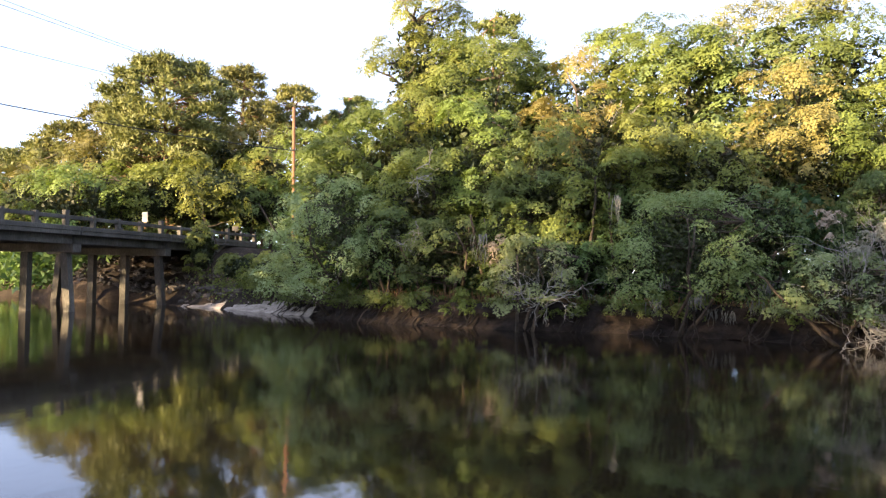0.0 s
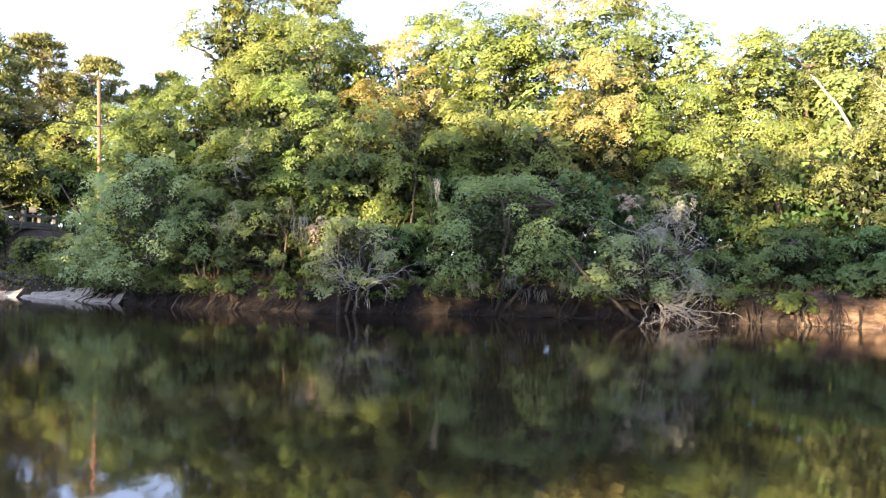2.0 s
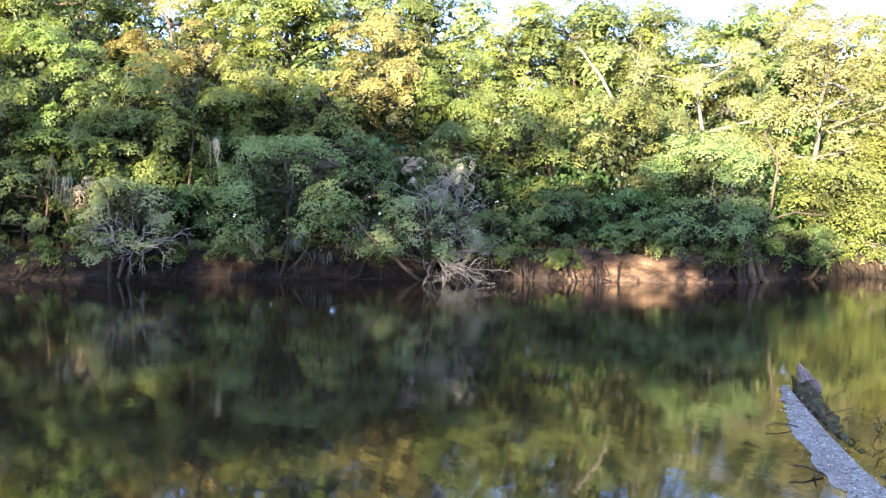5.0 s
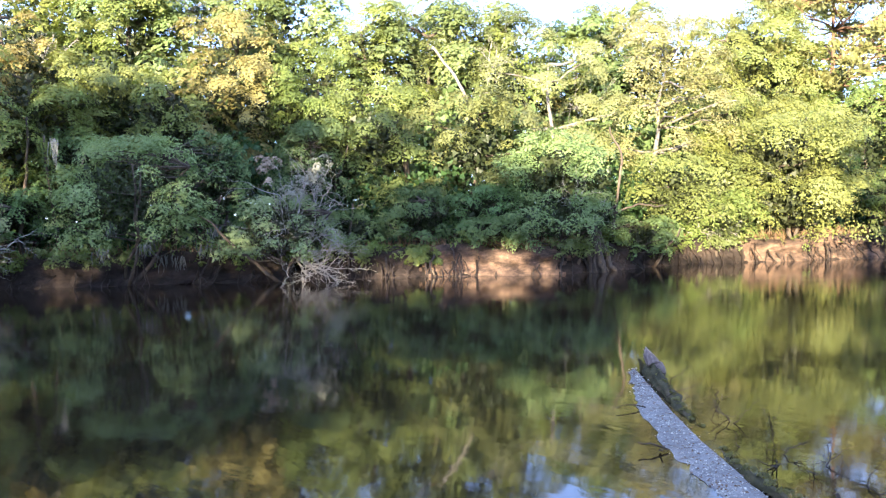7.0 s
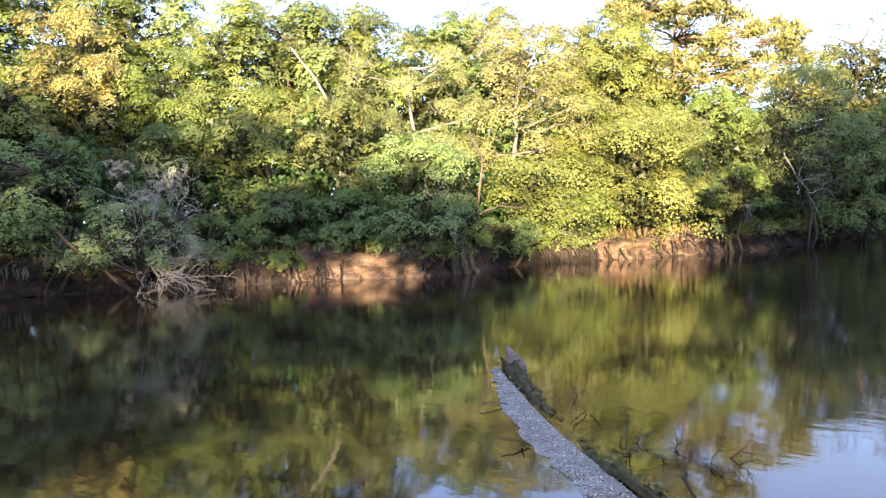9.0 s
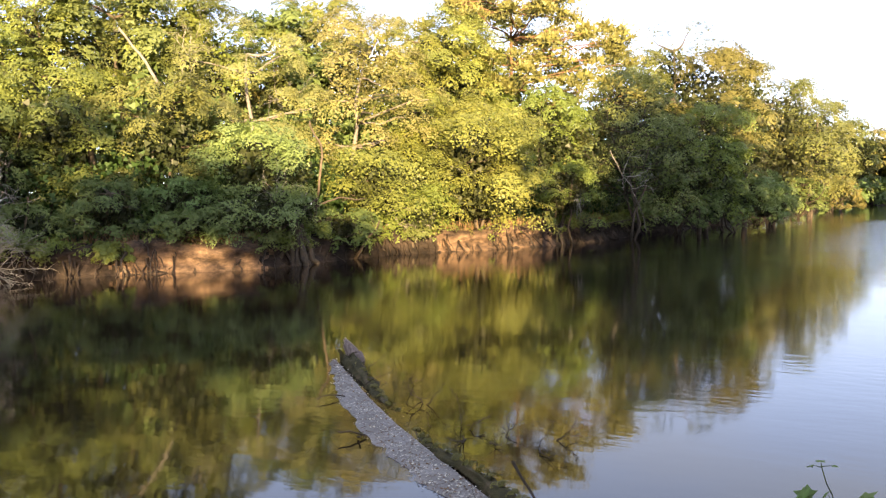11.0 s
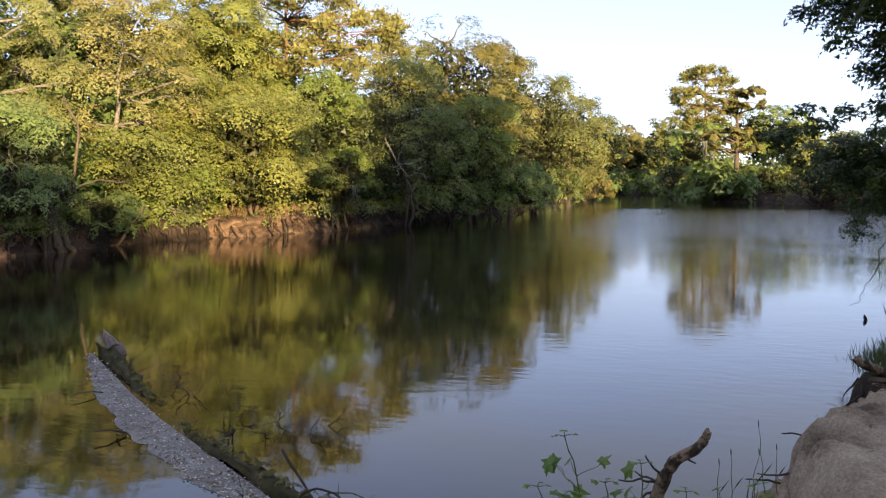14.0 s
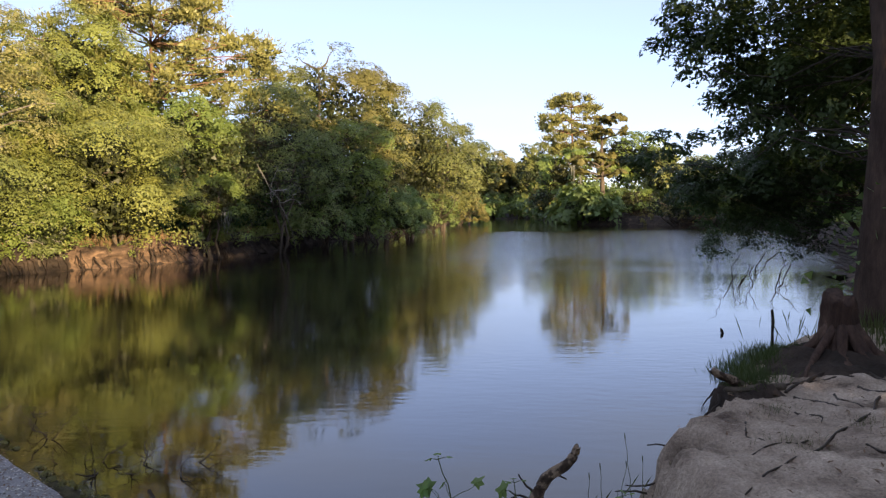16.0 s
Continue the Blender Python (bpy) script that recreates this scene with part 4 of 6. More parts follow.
for side in (-0.72, 7.9):
    for i in range(18):
        s = -17.6 + 2.36 * i
        tall = 1.04 if i % 4 == 3 else 0.86
        part("rail_post", box_bm((0.32 if i % 4 == 3 else 0.24, 0.24, tall), (s, side, DECK_Z + tall / 2), 0.02), CONCRETE, bridge)
        if i < 17:
            part("rail_beam", box_bm((2.1, 0.17, 0.2), (s + 1.18, side, DECK_Z + 0.68), 0.02), CONCRETE, bridge)
WHITE = mottled("sign_back", [(0.3, (0.5, 0.45, 0.38)), (0.7, (0.7, 0.63, 0.52))], 3, 0.6, 40, 0.002)
sign = thing("road_marker", *bridge_spot(6.5, 0.7, DECK_Z + 0.8), "small pale marker board fixed above the bridge rail", "road sign", turn=BRIDGE_TURN)
part("board", box_bm((0.03, 0.36, 0.6), (0, 0, 0.35), 0.005), WHITE, sign)
part("stake", box_bm((0.05, 0.06, 0.9), (0.04, 0, 0.1), 0.005), POLEWOOD, sign)
far_sign = thing("road_marker", *bridge_spot(20.0, 0.3, DECK_Z), "small grey marker post at the bridge end", "road sign", turn=BRIDGE_TURN)
part("board", box_bm((0.05, 0.5, 0.35), (0, 0, 1.15), 0.005), CONCRETE, far_sign)
part("stake", box_bm((0.06, 0.06, 1.2), (0.05, 0, 0.5), 0.005), CONCRETE, far_sign)

# ---- utility pole and wires ----
POLE = (-12.0, 66.2)
pole = thing("utility_pole", *POLE, 2.0, "tall reddish wooden utility pole", "utility pole")
part("shaft", quads("shaft", *tube([(0.25, 0, 0), (0.1, 0, 6), (-0.05, 0, 13.2)], [0.17, 0.15, 0.12], 10), POLEWOOD, True), POLEWOOD, pole)
part("insulator", quads("insulator", *tube([(-0.05, 0, 13.2), (-0.05, 0, 13.32), (-0.05, 0, 13.45)], [0.05, 0.07, 0.03], 8), CONCRETE), CONCRETE, pole)
part("insulator", quads("insulator", *tube([(0.0, -0.1, 9.75), (0.0, -0.2, 9.8), (0.0, -0.28, 9.85)], [0.05, 0.07, 0.03], 8), CONCRETE), CONCRETE, pole)
WIRE = mottled("dark_cable", [(0.3, (0.02, 0.02, 0.02)), (0.7, (0.05, 0.05, 0.05))], 5, 0.6, 40, 0.001)


def cable(name, a, b, sag, r, label):
    t = np.linspace(0, 1, 24)[:, None]
    pts = np.array(a) + (np.array(b) - np.array(a)) * t
    pts[:, 2] -= sag * 4 * (t * (1 - t))[:, 0]
    tagged(new(name, quads(name, *tube(pts, np.full(24, r), 5), WIRE, True)), label, "power line", "power lines")


# ---- fallen log with its raft of debris ----
def flat_strip(name, left, right, z, mat, across=6):
    """A sheet between two shore-like lines."""
    left, right = np.array(left, float), np.array(right, float)
    n = len(left)
    v = np.array([[*(left[i] + (right[i] - left[i]) * k / across), z] for i in range(n) for k in range(across + 1)])
    f = [(i * (across + 1) + k, i * (across + 1) + k + 1, (i + 1) * (across + 1) + k + 1, (i + 1) * (across + 1) + k) for i in range(n - 1) for k in range(across)]
    return v, np.array(f)


def dense_line(pts, n):
    pts = np.array(pts, float)
    t = np.linspace(0, len(pts) - 1, n)
    return np.stack([np.interp(t, np.arange(len(pts)), pts[:, j]) for j in range(pts.shape[1])], 1)


SCUM = mottled("grey_floating_scum", [(0.25, (0.14, 0.13, 0.13)), (0.6, (0.24, 0.23, 0.235)), (0.8, (0.33, 0.32, 0.32))], 3.0, 0.7, 30, 0.01)
PETAL = mottled("pale_fallen_petals", [(0.3, (0.45, 0.43, 0.38)), (0.7, (0.75, 0.72, 0.66))], 5, 0.7, 40, 0.002)
LITTER = mottled("brown_leaf_litter", [(0.3, (0.08, 0.05, 0.03)), (0.7, (0.24, 0.15, 0.09))], 5, 0.8, 40, 0.002)
LOGMOSS = mottled("mossy_rotten_log", [(0.25, (0.02, 0.016, 0.01)), (0.5, (0.05, 0.045, 0.016)), (0.75, (0.12, 0.085, 0.055))], 3.5, 0.9, 25, 0.03)

rng = np.random.default_rng(77)
log = thing("fallen_log", 0, 0, 0, "long rotten mossy log lying half sunk in the river", "log")
spine = dense_line([(10.85, 9.25, 0.02), (10.3, 8.6, 0.04), (9.45, 7.68, 0.0), (8.86, 6.98, -0.03), (8.15, 6.1, -0.1), (7.5, 5.3, -0.02), (7.0, 4.58, 0.025), (6.55, 3.9, 0.04), (6.16, 3.31, 0.06), (5.65, 2.6, 0.12)], 60)
spine[:, :2] += np.cumsum(rng.normal(size=(60, 2)) * 0.012, 0) * 0.5
part("trunk", quads("trunk", *tube(spine, np.interp(np.arange(60), [0, 4, 14, 22, 33, 40, 59], [0.1, 0.1, 0.08, 0.06, 0.05, 0.055, 0.06]), 14, lumps=1.1, rng=rng, ridges=0.6), LOGMOSS, True), LOGMOSS, log)
STUBWOOD = mottled("pinkish_grey_rotten_wood", [(0.3, (0.12, 0.09, 0.08)), (0.55, (0.3, 0.24, 0.22)), (0.75, (0.42, 0.36, 0.33))], 9, 0.85, 45, 0.02, (1, 1, 0.2))
tipv = [(10.86, 9.02, -0.1), (10.84, 9.05, 0.08), (10.8, 9.13, 0.22), (10.75, 9.2, 0.33)]
part("broken_stub", quads("broken_stub", *tube(dense_line(tipv, 9), np.interp(np.arange(9), [0, 4, 8], [0.13, 0.11, 0.06]), 13, lumps=0.15, rng=rng, ridges=0.6, jag=0.16), STUBWOOD, False), STUBWOOD, log, "splintered pinkish-grey stub")
part("splinter", quads("splinter", *tube(dense_line([(10.7, 9.18, 0.0), (10.7, 9.22, 0.12), (10.68, 9.27, 0.2)], 6), np.linspace(0.07, 0.02, 6), 8, rng=rng, ridges=0.5, jag=0.06), LOGMOSS, False), LOGMOSS, log, "dark rotten splinter")
for a, b, r in (((7.35, 6.0, 0.02), (7.12, 6.22, 0.1), 0.013), ((7.28, 6.05, 0.02), (7.16, 5.92, 0.06), 0.013), ((8.75, 7.5, 0.01), (8.3, 7.6, 0.05), 0.01), ((9.6, 7.9, 0.05), (9.7, 7.5, 0.45), 0.008), ((9.3, 7.6, 0.05), (9.6, 7.3, 0.25), 0.008)):
    part("twig", quads("twig", *tube(bent(a, b, rng, 5, 0.3), np.linspace(r, r * 0.5, 5), 5), WETWOOD), WETWOOD, log)
tufts = foliage(rng, [tuple(spine[i] + [0.04, -0.03, 0.05]) for i in range(1, 59, 2)], [0.08] * 29, 5200, 0.02, 0.6, 0.0, blades=False)
tagged(part("moss_cover", quads("moss_cover", *tufts, LEAF["olive"]), LEAF["olive"], log, "olive moss and seedlings"), kind="stuff")

raft = thing("debris_raft", 0, 0, 0, "grey raft of floating scum and pale petals along the log", "floating debris")
left = dense_line([(10.55, 9.42), (9.6, 8.55), (8.7, 7.69), (7.82, 6.56), (7.07, 5.68), (6.68, 5.12), (6.42, 4.56), (6.2, 4.12), (6.06, 3.7), (5.85, 3.2)], 60)
right = dense_line([(10.75, 9.4), (9.78, 8.25), (8.85, 7.15), (8.0, 6.08), (7.45, 5.32), (6.95, 4.62), (6.5, 4.0), (6.17, 3.52), (5.95, 3.2), (5.75, 2.9)], 60)
left += (right - left) * 0.12 + rng.normal(size=left.shape) * 0.012
left[:, 0] -= 0.08 * ripple_field(left[:, 0], left[:, 1], 1.4, 640) + 0.05 * ripple_field(left[:, 0], left[:, 1], 0.4, 641)
sheet = flat_strip("scum", left, right, 0.002, SCUM)
sheet[0][:, 2] += rng.random(len(sheet[0])) * 0.003
part("scum", quads("scum", *sheet, SCUM, True), SCUM, raft)
for nm, mat, num, size in (("petals", PETAL, 1500, 0.026), ("leaf_litter", LITTER, 900, 0.03)):
    i = rng.integers(0, 60, num)
    k = rng.random(num)
    p = left[i] + (right[i] - left[i]) * k[:, None] + rng.normal(size=(num, 2)) * 0.03
    pos = np.concatenate([p, 0.008 + rng.random((num, 1)) * 0.008], 1)
    nor = unit(rng.normal(size=(num, 3)) * 0.25 + [0, 0, 1])
    al = unit(np.cross(nor, rng.normal(size=(num, 3))))
    ln = size * (0.5 + rng.random(num))
    tagged(part(nm, quads(nm, *leaf_cards(pos, nor, al, ln, ln * 0.6), mat), mat, raft), kind="stuff")


# ---- sticks standing in the shallows ----
def stick_bundle(name, x, y, z, seed, label, num, size, mat, spread=0.8, up=0.7, depth=2):
    r = np.random.default_rng(seed)
    t = thing(name, x, y, z, label, "driftwood", "driftwood in the shallows")
    for _ in range(num):
        out = []
        w = unit(np.array([r.normal() * spread, r.normal() * spread, up]))
        twigs(r, (r.normal() * 0.1, r.normal() * 0.1, -0.05), w, size * r.uniform(0.6, 1.2), 0.014 * size / 0.5, depth, out, 0.7)
        tagged(part("branch", quads("branch", *joined(out), mat, True), mat, t), kind="stuff")
    return t


stick_bundle("drift_branch", 7.95, 4.75, 0.0, 5, "dark forked branches sticking out of the water", 3, 0.42, WETWOOD, 1.2, 0.35)
stick_bundle("drift_branch", 8.2, 4.25, 0.0, 8, "dark forked branches sticking out of the water", 2, 0.4, WETWOOD, 1.2, 0.35)
stick_bundle("drift_branch", 9.0, 6.3, 0.0, 12, "thin twigs rising from the shallows by the log", 3, 0.3, WETWOOD, 0.8, 0.6)
stick_bundle("drift_branch", 8.3, 5.5, 0.0, 14, "thin twigs rising from the shallows by the log", 4, 0.28, WETWOOD, 0.8, 0.5)
stick_bundle("drift_branch", 9.9, 7.3, 0.0, 17, "thin twigs rising from the shallows by the log", 3, 0.3, WETWOOD, 0.9, 0.5)
stick_bundle("drift_branch", 5.55, 2.9, 0.0, 21, "tangle of grey bent sticks at the log's root end", 3, 0.4, WETWOOD, 0.9, 0.5)
leaning = thing("leaning_stick", 6.3, 3.2, 0, "dark stick leaning out of the water", "driftwood", "driftwood in the shallows")
part("stick", quads("stick", *tube(bent((0.0, 0.0, -0.1), (0.12, 0.42, 0.36), rng, 6, 0.12), [0.012, 0.012, 0.011, 0.012, 0.013, 0.016], 6), WETWOOD), WETWOOD, leaning)
hoop = thing("bent_root", 5.6, 2.95, 0, "grey bent root arching over the log's end", "driftwood", "driftwood in the shallows")
part("root", quads("root", *tube(dense_line([(0, 0.2, -0.1), (0.02, 0.16, 0.2), (0.08, 0.08, 0.31), (0.16, 0.0, 0.33), (0.26, -0.12, 0.26), (0.34, -0.24, 0.0)], 18), np.linspace(0.013, 0.007, 18), 7, lumps=0.4, rng=rng), BARK, True), BARK, hoop)
part("root", quads("root", *tube(dense_line([(0.1, 0.1, -0.1), (0.14, 0.06, 0.16), (0.22, -0.06, 0.28), (0.34, -0.2, 0.25), (0.44, -0.34, 0.16)], 18), np.linspace(0.01, 0.004, 18), 6, lumps=0.4, rng=rng), DEADWOOD, True), DEADWOOD, hoop, "thin pale root")
stake = thing("root_stub", 5.66, 2.86, 0, "pale weathered root stub standing at the log's end", "driftwood", "driftwood in the shallows")
part("stub", quads("stub", *tube(dense_line([(0.03, 0.0, -0.15), (0.0, 0.0, 0.1), (0.01, -0.02, 0.24), (0.04, -0.04, 0.3)], 10), np.linspace(0.05, 0.032, 10), 10, lumps=0.3, rng=rng, ridges=0.4, jag=0.05), DEADWOOD, True), DEADWOOD, stake)
floating = thing("floating_scrap", 17.6, -2.5, 0, "small dark leaf standing in the water", "floating debris")
part("scrap", quads("scrap", *tube([(0, 0, -0.02), (0.01, 0.02, 0.05), (0.0, 0.04, 0.11)], [0.03, 0.035, 0.006], 5), WETWOOD), WETWOOD, floating)
reed = thing("reed_stick", 16.4, -3.25, 0, "thin dark stick standing in the river", "driftwood", "driftwood in the shallows")
part("stick", quads("stick", *tube(bent((0, 0, -0.3), (0.05, 0.05, 0.62), rng, 5, 0.2), [0.03, 0.03, 0.025, 0.03, 0.02], 6), WETWOOD), WETWOOD, reed)

# ---- snag and weeds at the landing's edge ----
SNAGBARK = mottled("dark_peeling_bark", [(0.4, (0.03, 0.02, 0.014)), (0.48, (0.07, 0.048, 0.034)), (0.53, (0.27, 0.2, 0.14))], 9, 0.85, 50, 0.02)
snag = thing("snag", 4.82, 0.4, 0, "short broken branch with peeling bark rising from the bank", "dead branch")
stem = dense_line([(0.0, 0.06, 0.3), (0.0, 0.03, 0.78), (0.0, 0.012, 0.86), (0.005, -0.035, 1.0), (0.008, -0.075, 1.085), (0.01, -0.115, 1.125), (0.013, -0.19, 1.165), (0.014, -0.23, 1.21), (0.014, -0.25, 1.25), (0.014, -0.262, 1.285)], 40)
stem = np.stack([np.convolve(np.pad(stem[:, j], 2, "edge"), np.ones(5) / 5, "valid") for j in range(3)], 1)
part("branch", quads("branch", *tube(stem, np.interp(np.arange(40), [0, 12, 20, 28, 39], [0.042, 0.036, 0.031, 0.027, 0.021]), 14, lumps=0.3, rng=rng, ridges=0.2, jag=0.03), SNAGBARK, True), SNAGBARK, snag)
for a, b in (((0.0, -0.02, 1.02), (-0.03, 0.06, 1.13)), ((0.0, 0.01, 0.98), (-0.06, 0.2, 0.99)), ((0.0, 0.02, 0.92), (-0.1, 0.16, 0.86)), ((0.0, 0.01, 0.98), (0.02, 0.12, 1.02)), ((0.01, -0.14, 1.13), (0.01, -0.2, 1.1))):
    part("twig", quads("twig", *tube(bent(a, b, rng, 6, 0.3), np.linspace(0.008, 0.004, 6), 5), WETWOOD), WETWOOD, snag)


def lobed_leaf(size, seed):
    """A five-lobed, slightly cupped leaf with pointed lobes, hung from its stalk."""
    r = np.random.default_rng(seed)
    bm = bmesh.new()
    foot = bm.verts.new((0, 0, 0))
    mid = bm.verts.new((size * 0.36, 0, size * 0.05))
    rim = []
    for deg, rr in ((-165, 0.16), (-112, 0.66), (-86, 0.5), (-58, 0.88), (-28, 0.56), (0, 1.05), (28, 0.56), (58, 0.88), (86, 0.5), (112, 0.66), (165, 0.16)):
        a, q = math.radians(deg), size * rr * r.uniform(0.9, 1.1) * 0.8
        rim.append(bm.verts.new((size * 0.3 + q * math.cos(a), q * math.sin(a), -0.28 * rr * q + r.normal() * 0.04 * size)))
    for p, q in zip(rim, rim[1:]):
        bm.faces.new((mid, p, q))
    bm.faces.new((mid, rim[-1], foot))
    bm.faces.new((mid, foot, rim[0]))
    me = bpy.data.meshes.new("leaf")
    bm.to_mesh(me)
    bm.free()
    me.materials.append(LEAF["weed"])
    return me


LEAVES = [lobed_leaf(0.06 + 0.013 * k, 700 + k) for k in range(4)]
SMALL_LEAVES = [lobed_leaf(0.036 + 0.008 * k, 710 + k) for k in range(2)]
STEM = mottled("green_stem", [(0.3, (0.05, 0.07, 0.025)), (0.7, (0.13, 0.15, 0.055))], 8, 0.6, 40, 0.001)


def sapling(foot, top, seed, leaves, reach):
    """A thin stem with a few drooping leaves at its tip and long-stalked ones below."""
    r = np.random.default_rng(seed)
    t = thing("sapling", *foot, "young sapling with star-shaped green leaves on the bank", "sapling", "saplings on the bank")
    pts = bent((0, 0, 0), np.array(top) - foot, r, 14, 0.12)
    part("stem", quads("stem", *tube(pts, np.linspace(0.006, 0.0025, 14), 6), STEM, True), STEM, t)
    for i in range(leaves):
        tip = i < 3
        k = 13 if tip else int(r.integers(5, 12))
        a = 2.4 * i + r.uniform(-0.4, 0.4)
        far = 0.035 if tip else reach * r.uniform(0.35, 1.0)
        end = pts[k] + np.array([math.cos(a) * far, math.sin(a) * far, (0.01 if tip else far * r.uniform(0.1, 0.6))])
        st = part("leaf_stalk", quads("leaf_stalk", *tube(bent(pts[k], end, r, 5, 0.2), np.linspace(0.0026, 0.0015, 5), 4), STEM, True), STEM, t)
        lf = part("leaf", SMALL_LEAVES[i % 2] if tip else LEAVES[i % 4], None, st)
        # leaves hang outwards and turn their faces to the open river sky
        nor = Vector((-0.45 + r.normal() * 0.4, r.normal() * 0.45, 0.6))
        if tip:
            nor = Vector((0.1 + r.normal() * 0.2, r.normal() * 0.3, 0.9))
        way = Vector((math.cos(a), math.sin(a), -0.5 if tip else -0.35))
        side = nor.cross(way).normalized()
        way = side.cross(nor).normalized()
        m = Matrix((way, side, nor.normalized())).transposed().to_4x4()
        m.translation = end
        lf.matrix_local = m
    return t


sapling((4.22, 0.6, 0.5), (4.17, 0.79, 1.39), 3, 12, 0.24)
sapling((4.2, 0.72, 0.5), (4.16, 0.92, 1.13), 4, 14, 0.2)
sapling((4.24, 0.5, 0.5), (4.2, 0.6, 1.17), 5, 14, 0.18)
sapling((4.3, 0.4, 0.5), (4.25, 0.5, 1.08), 6, 14, 0.17)
sapling((4.1, 0.6, 0.5), (4.05, 0.72, 1.1), 16, 14, 0.18)
sapling((4.7, 0.42, 0.5), (4.74, 0.48, 1.1), 9, 10, 0.16)
sapling((4.62, 0.25, 0.5), (4.66, 0.24, 1.0), 7, 14, 0.17)
sapling((4.7, 0.1, 0.5), (4.75, 0.05, 0.93), 8, 12, 0.16)
sapling((4.2, 0.55, 0.5), (4.14, 0.62, 1.02), 11, 18, 0.2)
sapling((4.28, 0.32, 0.5), (4.22, 0.36, 1.04), 12, 16, 0.18)
sapling((4.16, 0.78, 0.5), (4.1, 0.86, 1.0), 13, 18, 0.2)
sapling((4.35, 0.2, 0.5), (4.3, 0.18, 1.0), 14, 14, 0.18)
sapling((4.78, -0.08, 0.55), (4.82, -0.1, 1.02), 10, 9, 0.14)
for x, y, h, seed in ((5.83, -0.2, 0.44, 21), (5.75, -0.12, 0.3, 22), (5.95, -0.28, 0.26, 23), (5.6, 0.0, 0.3, 24), (5.55, 0.08, 0.26, 25)):
    r = np.random.default_rng(seed)
    weed = thing("grass_stalk", x, y, 0.6, "thin grass stalk with a seed head on the sand's edge", "grass", "grass stalks at the sand's edge")
    line = bent((0, 0, -0.02), (r.normal() * 0.03, r.normal() * 0.03, h), r, 7, 0.12)
    part("stalk", quads("stalk", *tube(line, np.linspace(0.003, 0.0015, 7), 4), STEM, True), STEM, weed)
    part("seed_head", quads("seed_head", *tube(dense_line([line[-1], line[-1] + [0.004, 0.004, 0.05]], 5), [0.001, 0.003, 0.004, 0.003, 0.001], 6), LEAF["grass"], True), LEAF["grass"], weed)
    part("blade", quads("blade", *leaf_cards(line[2:3], np.array([[0.8, 0.2, 0.4]]), unit(np.array([[0.3, -0.5, 0.7]])), np.array([0.12]), np.array([0.012])), LEAF["grass"]), LEAF["grass"], weed)
for x, y, z, b, seed in ((6.62, -0.42, 0.78, (-0.05, 0.08, 0.03), 31), (6.3, -0.25, 0.62, (-0.03, 0.08, -0.02), 32), (6.1, -0.16, 0.6, (-0.03, 0.07, 0.02), 33)):
    r = np.random.default_rng(seed)
    end = thing("root_end", x, y, z, "dark broken root end sticking out of the sand's edge", "root", "root ends in the sand's edge")
    part("root", quads("root", *tube(bent((0.1, -0.15, -0.03), b, r, 7, 0.2), np.linspace(0.009, 0.004, 7), 6, lumps=0.3, rng=r), WETWOOD, True), WETWOOD, end)


def grass(name, spots, num, tall, seed, mat, label, kind="stuff", spread=0.25):
    r = np.random.default_rng(seed)
    spots = np.array(spots, float)
    i = r.integers(0, len(spots), num)
    base = spots[i] + np.concatenate([r.normal(size=(num, 2)) * spread, np.zeros((num, 1))], 1)
    up = unit(np.array([0, 0, 1.0]) + r.normal(size=(num, 3)) * 0.35)
    ln = tall * (0.4 + 0.8 * r.random(num))
    nor = unit(np.cross(up, r.normal(size=(num, 3))))
    v, f = leaf_cards(base, nor, up, ln, np.full(num, 0.012 * tall / 0.3), 0.5)
    return tagged(new(name, quads(name, v, f, mat)), label, "grass", kind=kind)


grass("grass", [(7.85, -1.22, 1.0), (8.05, -1.37, 1.0), (8.6, -1.3, 0.95), (8.9, -1.45, 0.95), (9.3, -1.6, 0.95), (9.7, -1.8, 0.95), (8.9, -1.7, 1.0), (9.4, -2.0, 1.0)], 3000, 0.15, 31, LEAF["grass"], "tuft of bank grass hanging over the water", spread=0.11)
grass("grass", [(11.6, -4.6, 1.0), (12.5, -5.2, 1.0), (10.6, -4.2, 1.0), (13.5, -5.9, 1.0), (10.0, -3.6, 1.02), (14.5, -6.4, 1.05)], 4200, 0.35, 32, LEAF["grass"], "shaded grass under the near trees", spread=0.6)
grass("grass", [(4.85, -0.05, 0.6), (5.2, -0.2, 0.62)], 26, 0.3, 33, LEAF["grass"], "sparse grass stalks at the sand's edge", spread=0.15)
grass("grass", [(6.6, -1.9, 0.98), (7.0, -1.3, 0.98), (6.1, -1.25, 0.97)], 220, 0.08, 34, LEAF["grass"], "low weeds sprouting on the sand", spread=0.1)

# ---- stump, roots and litter on the sand ----
STUMPWOOD = mottled("reddish_rotten_stump", [(0.3, (0.03, 0.018, 0.014)), (0.55, (0.08, 0.048, 0.035)), (0.75, (0.17, 0.11, 0.08))], 5, 0.9, 30, 0.04, (1, 1, 0.3))
stump = thing("stump", 8.95, -2.35, 0.95, "reddish rotten stump with roots flaring into the bank", "stump")
part("body", quads("body", *tube(dense_line([(0, 0, -0.4), (0.0, 0, 0.0), (0.02, 0.01, 0.2), (0.03, 0.02, 0.45), (0.0, 0.02, 0.72)], 18), np.interp(np.arange(18), [0, 4, 8, 12, 17], [0.34, 0.24, 0.17, 0.15, 0.14]), 22, lumps=0.25, rng=rng, ridges=0.5, jag=0.14), STUMPWOOD, True), STUMPWOOD, stump)
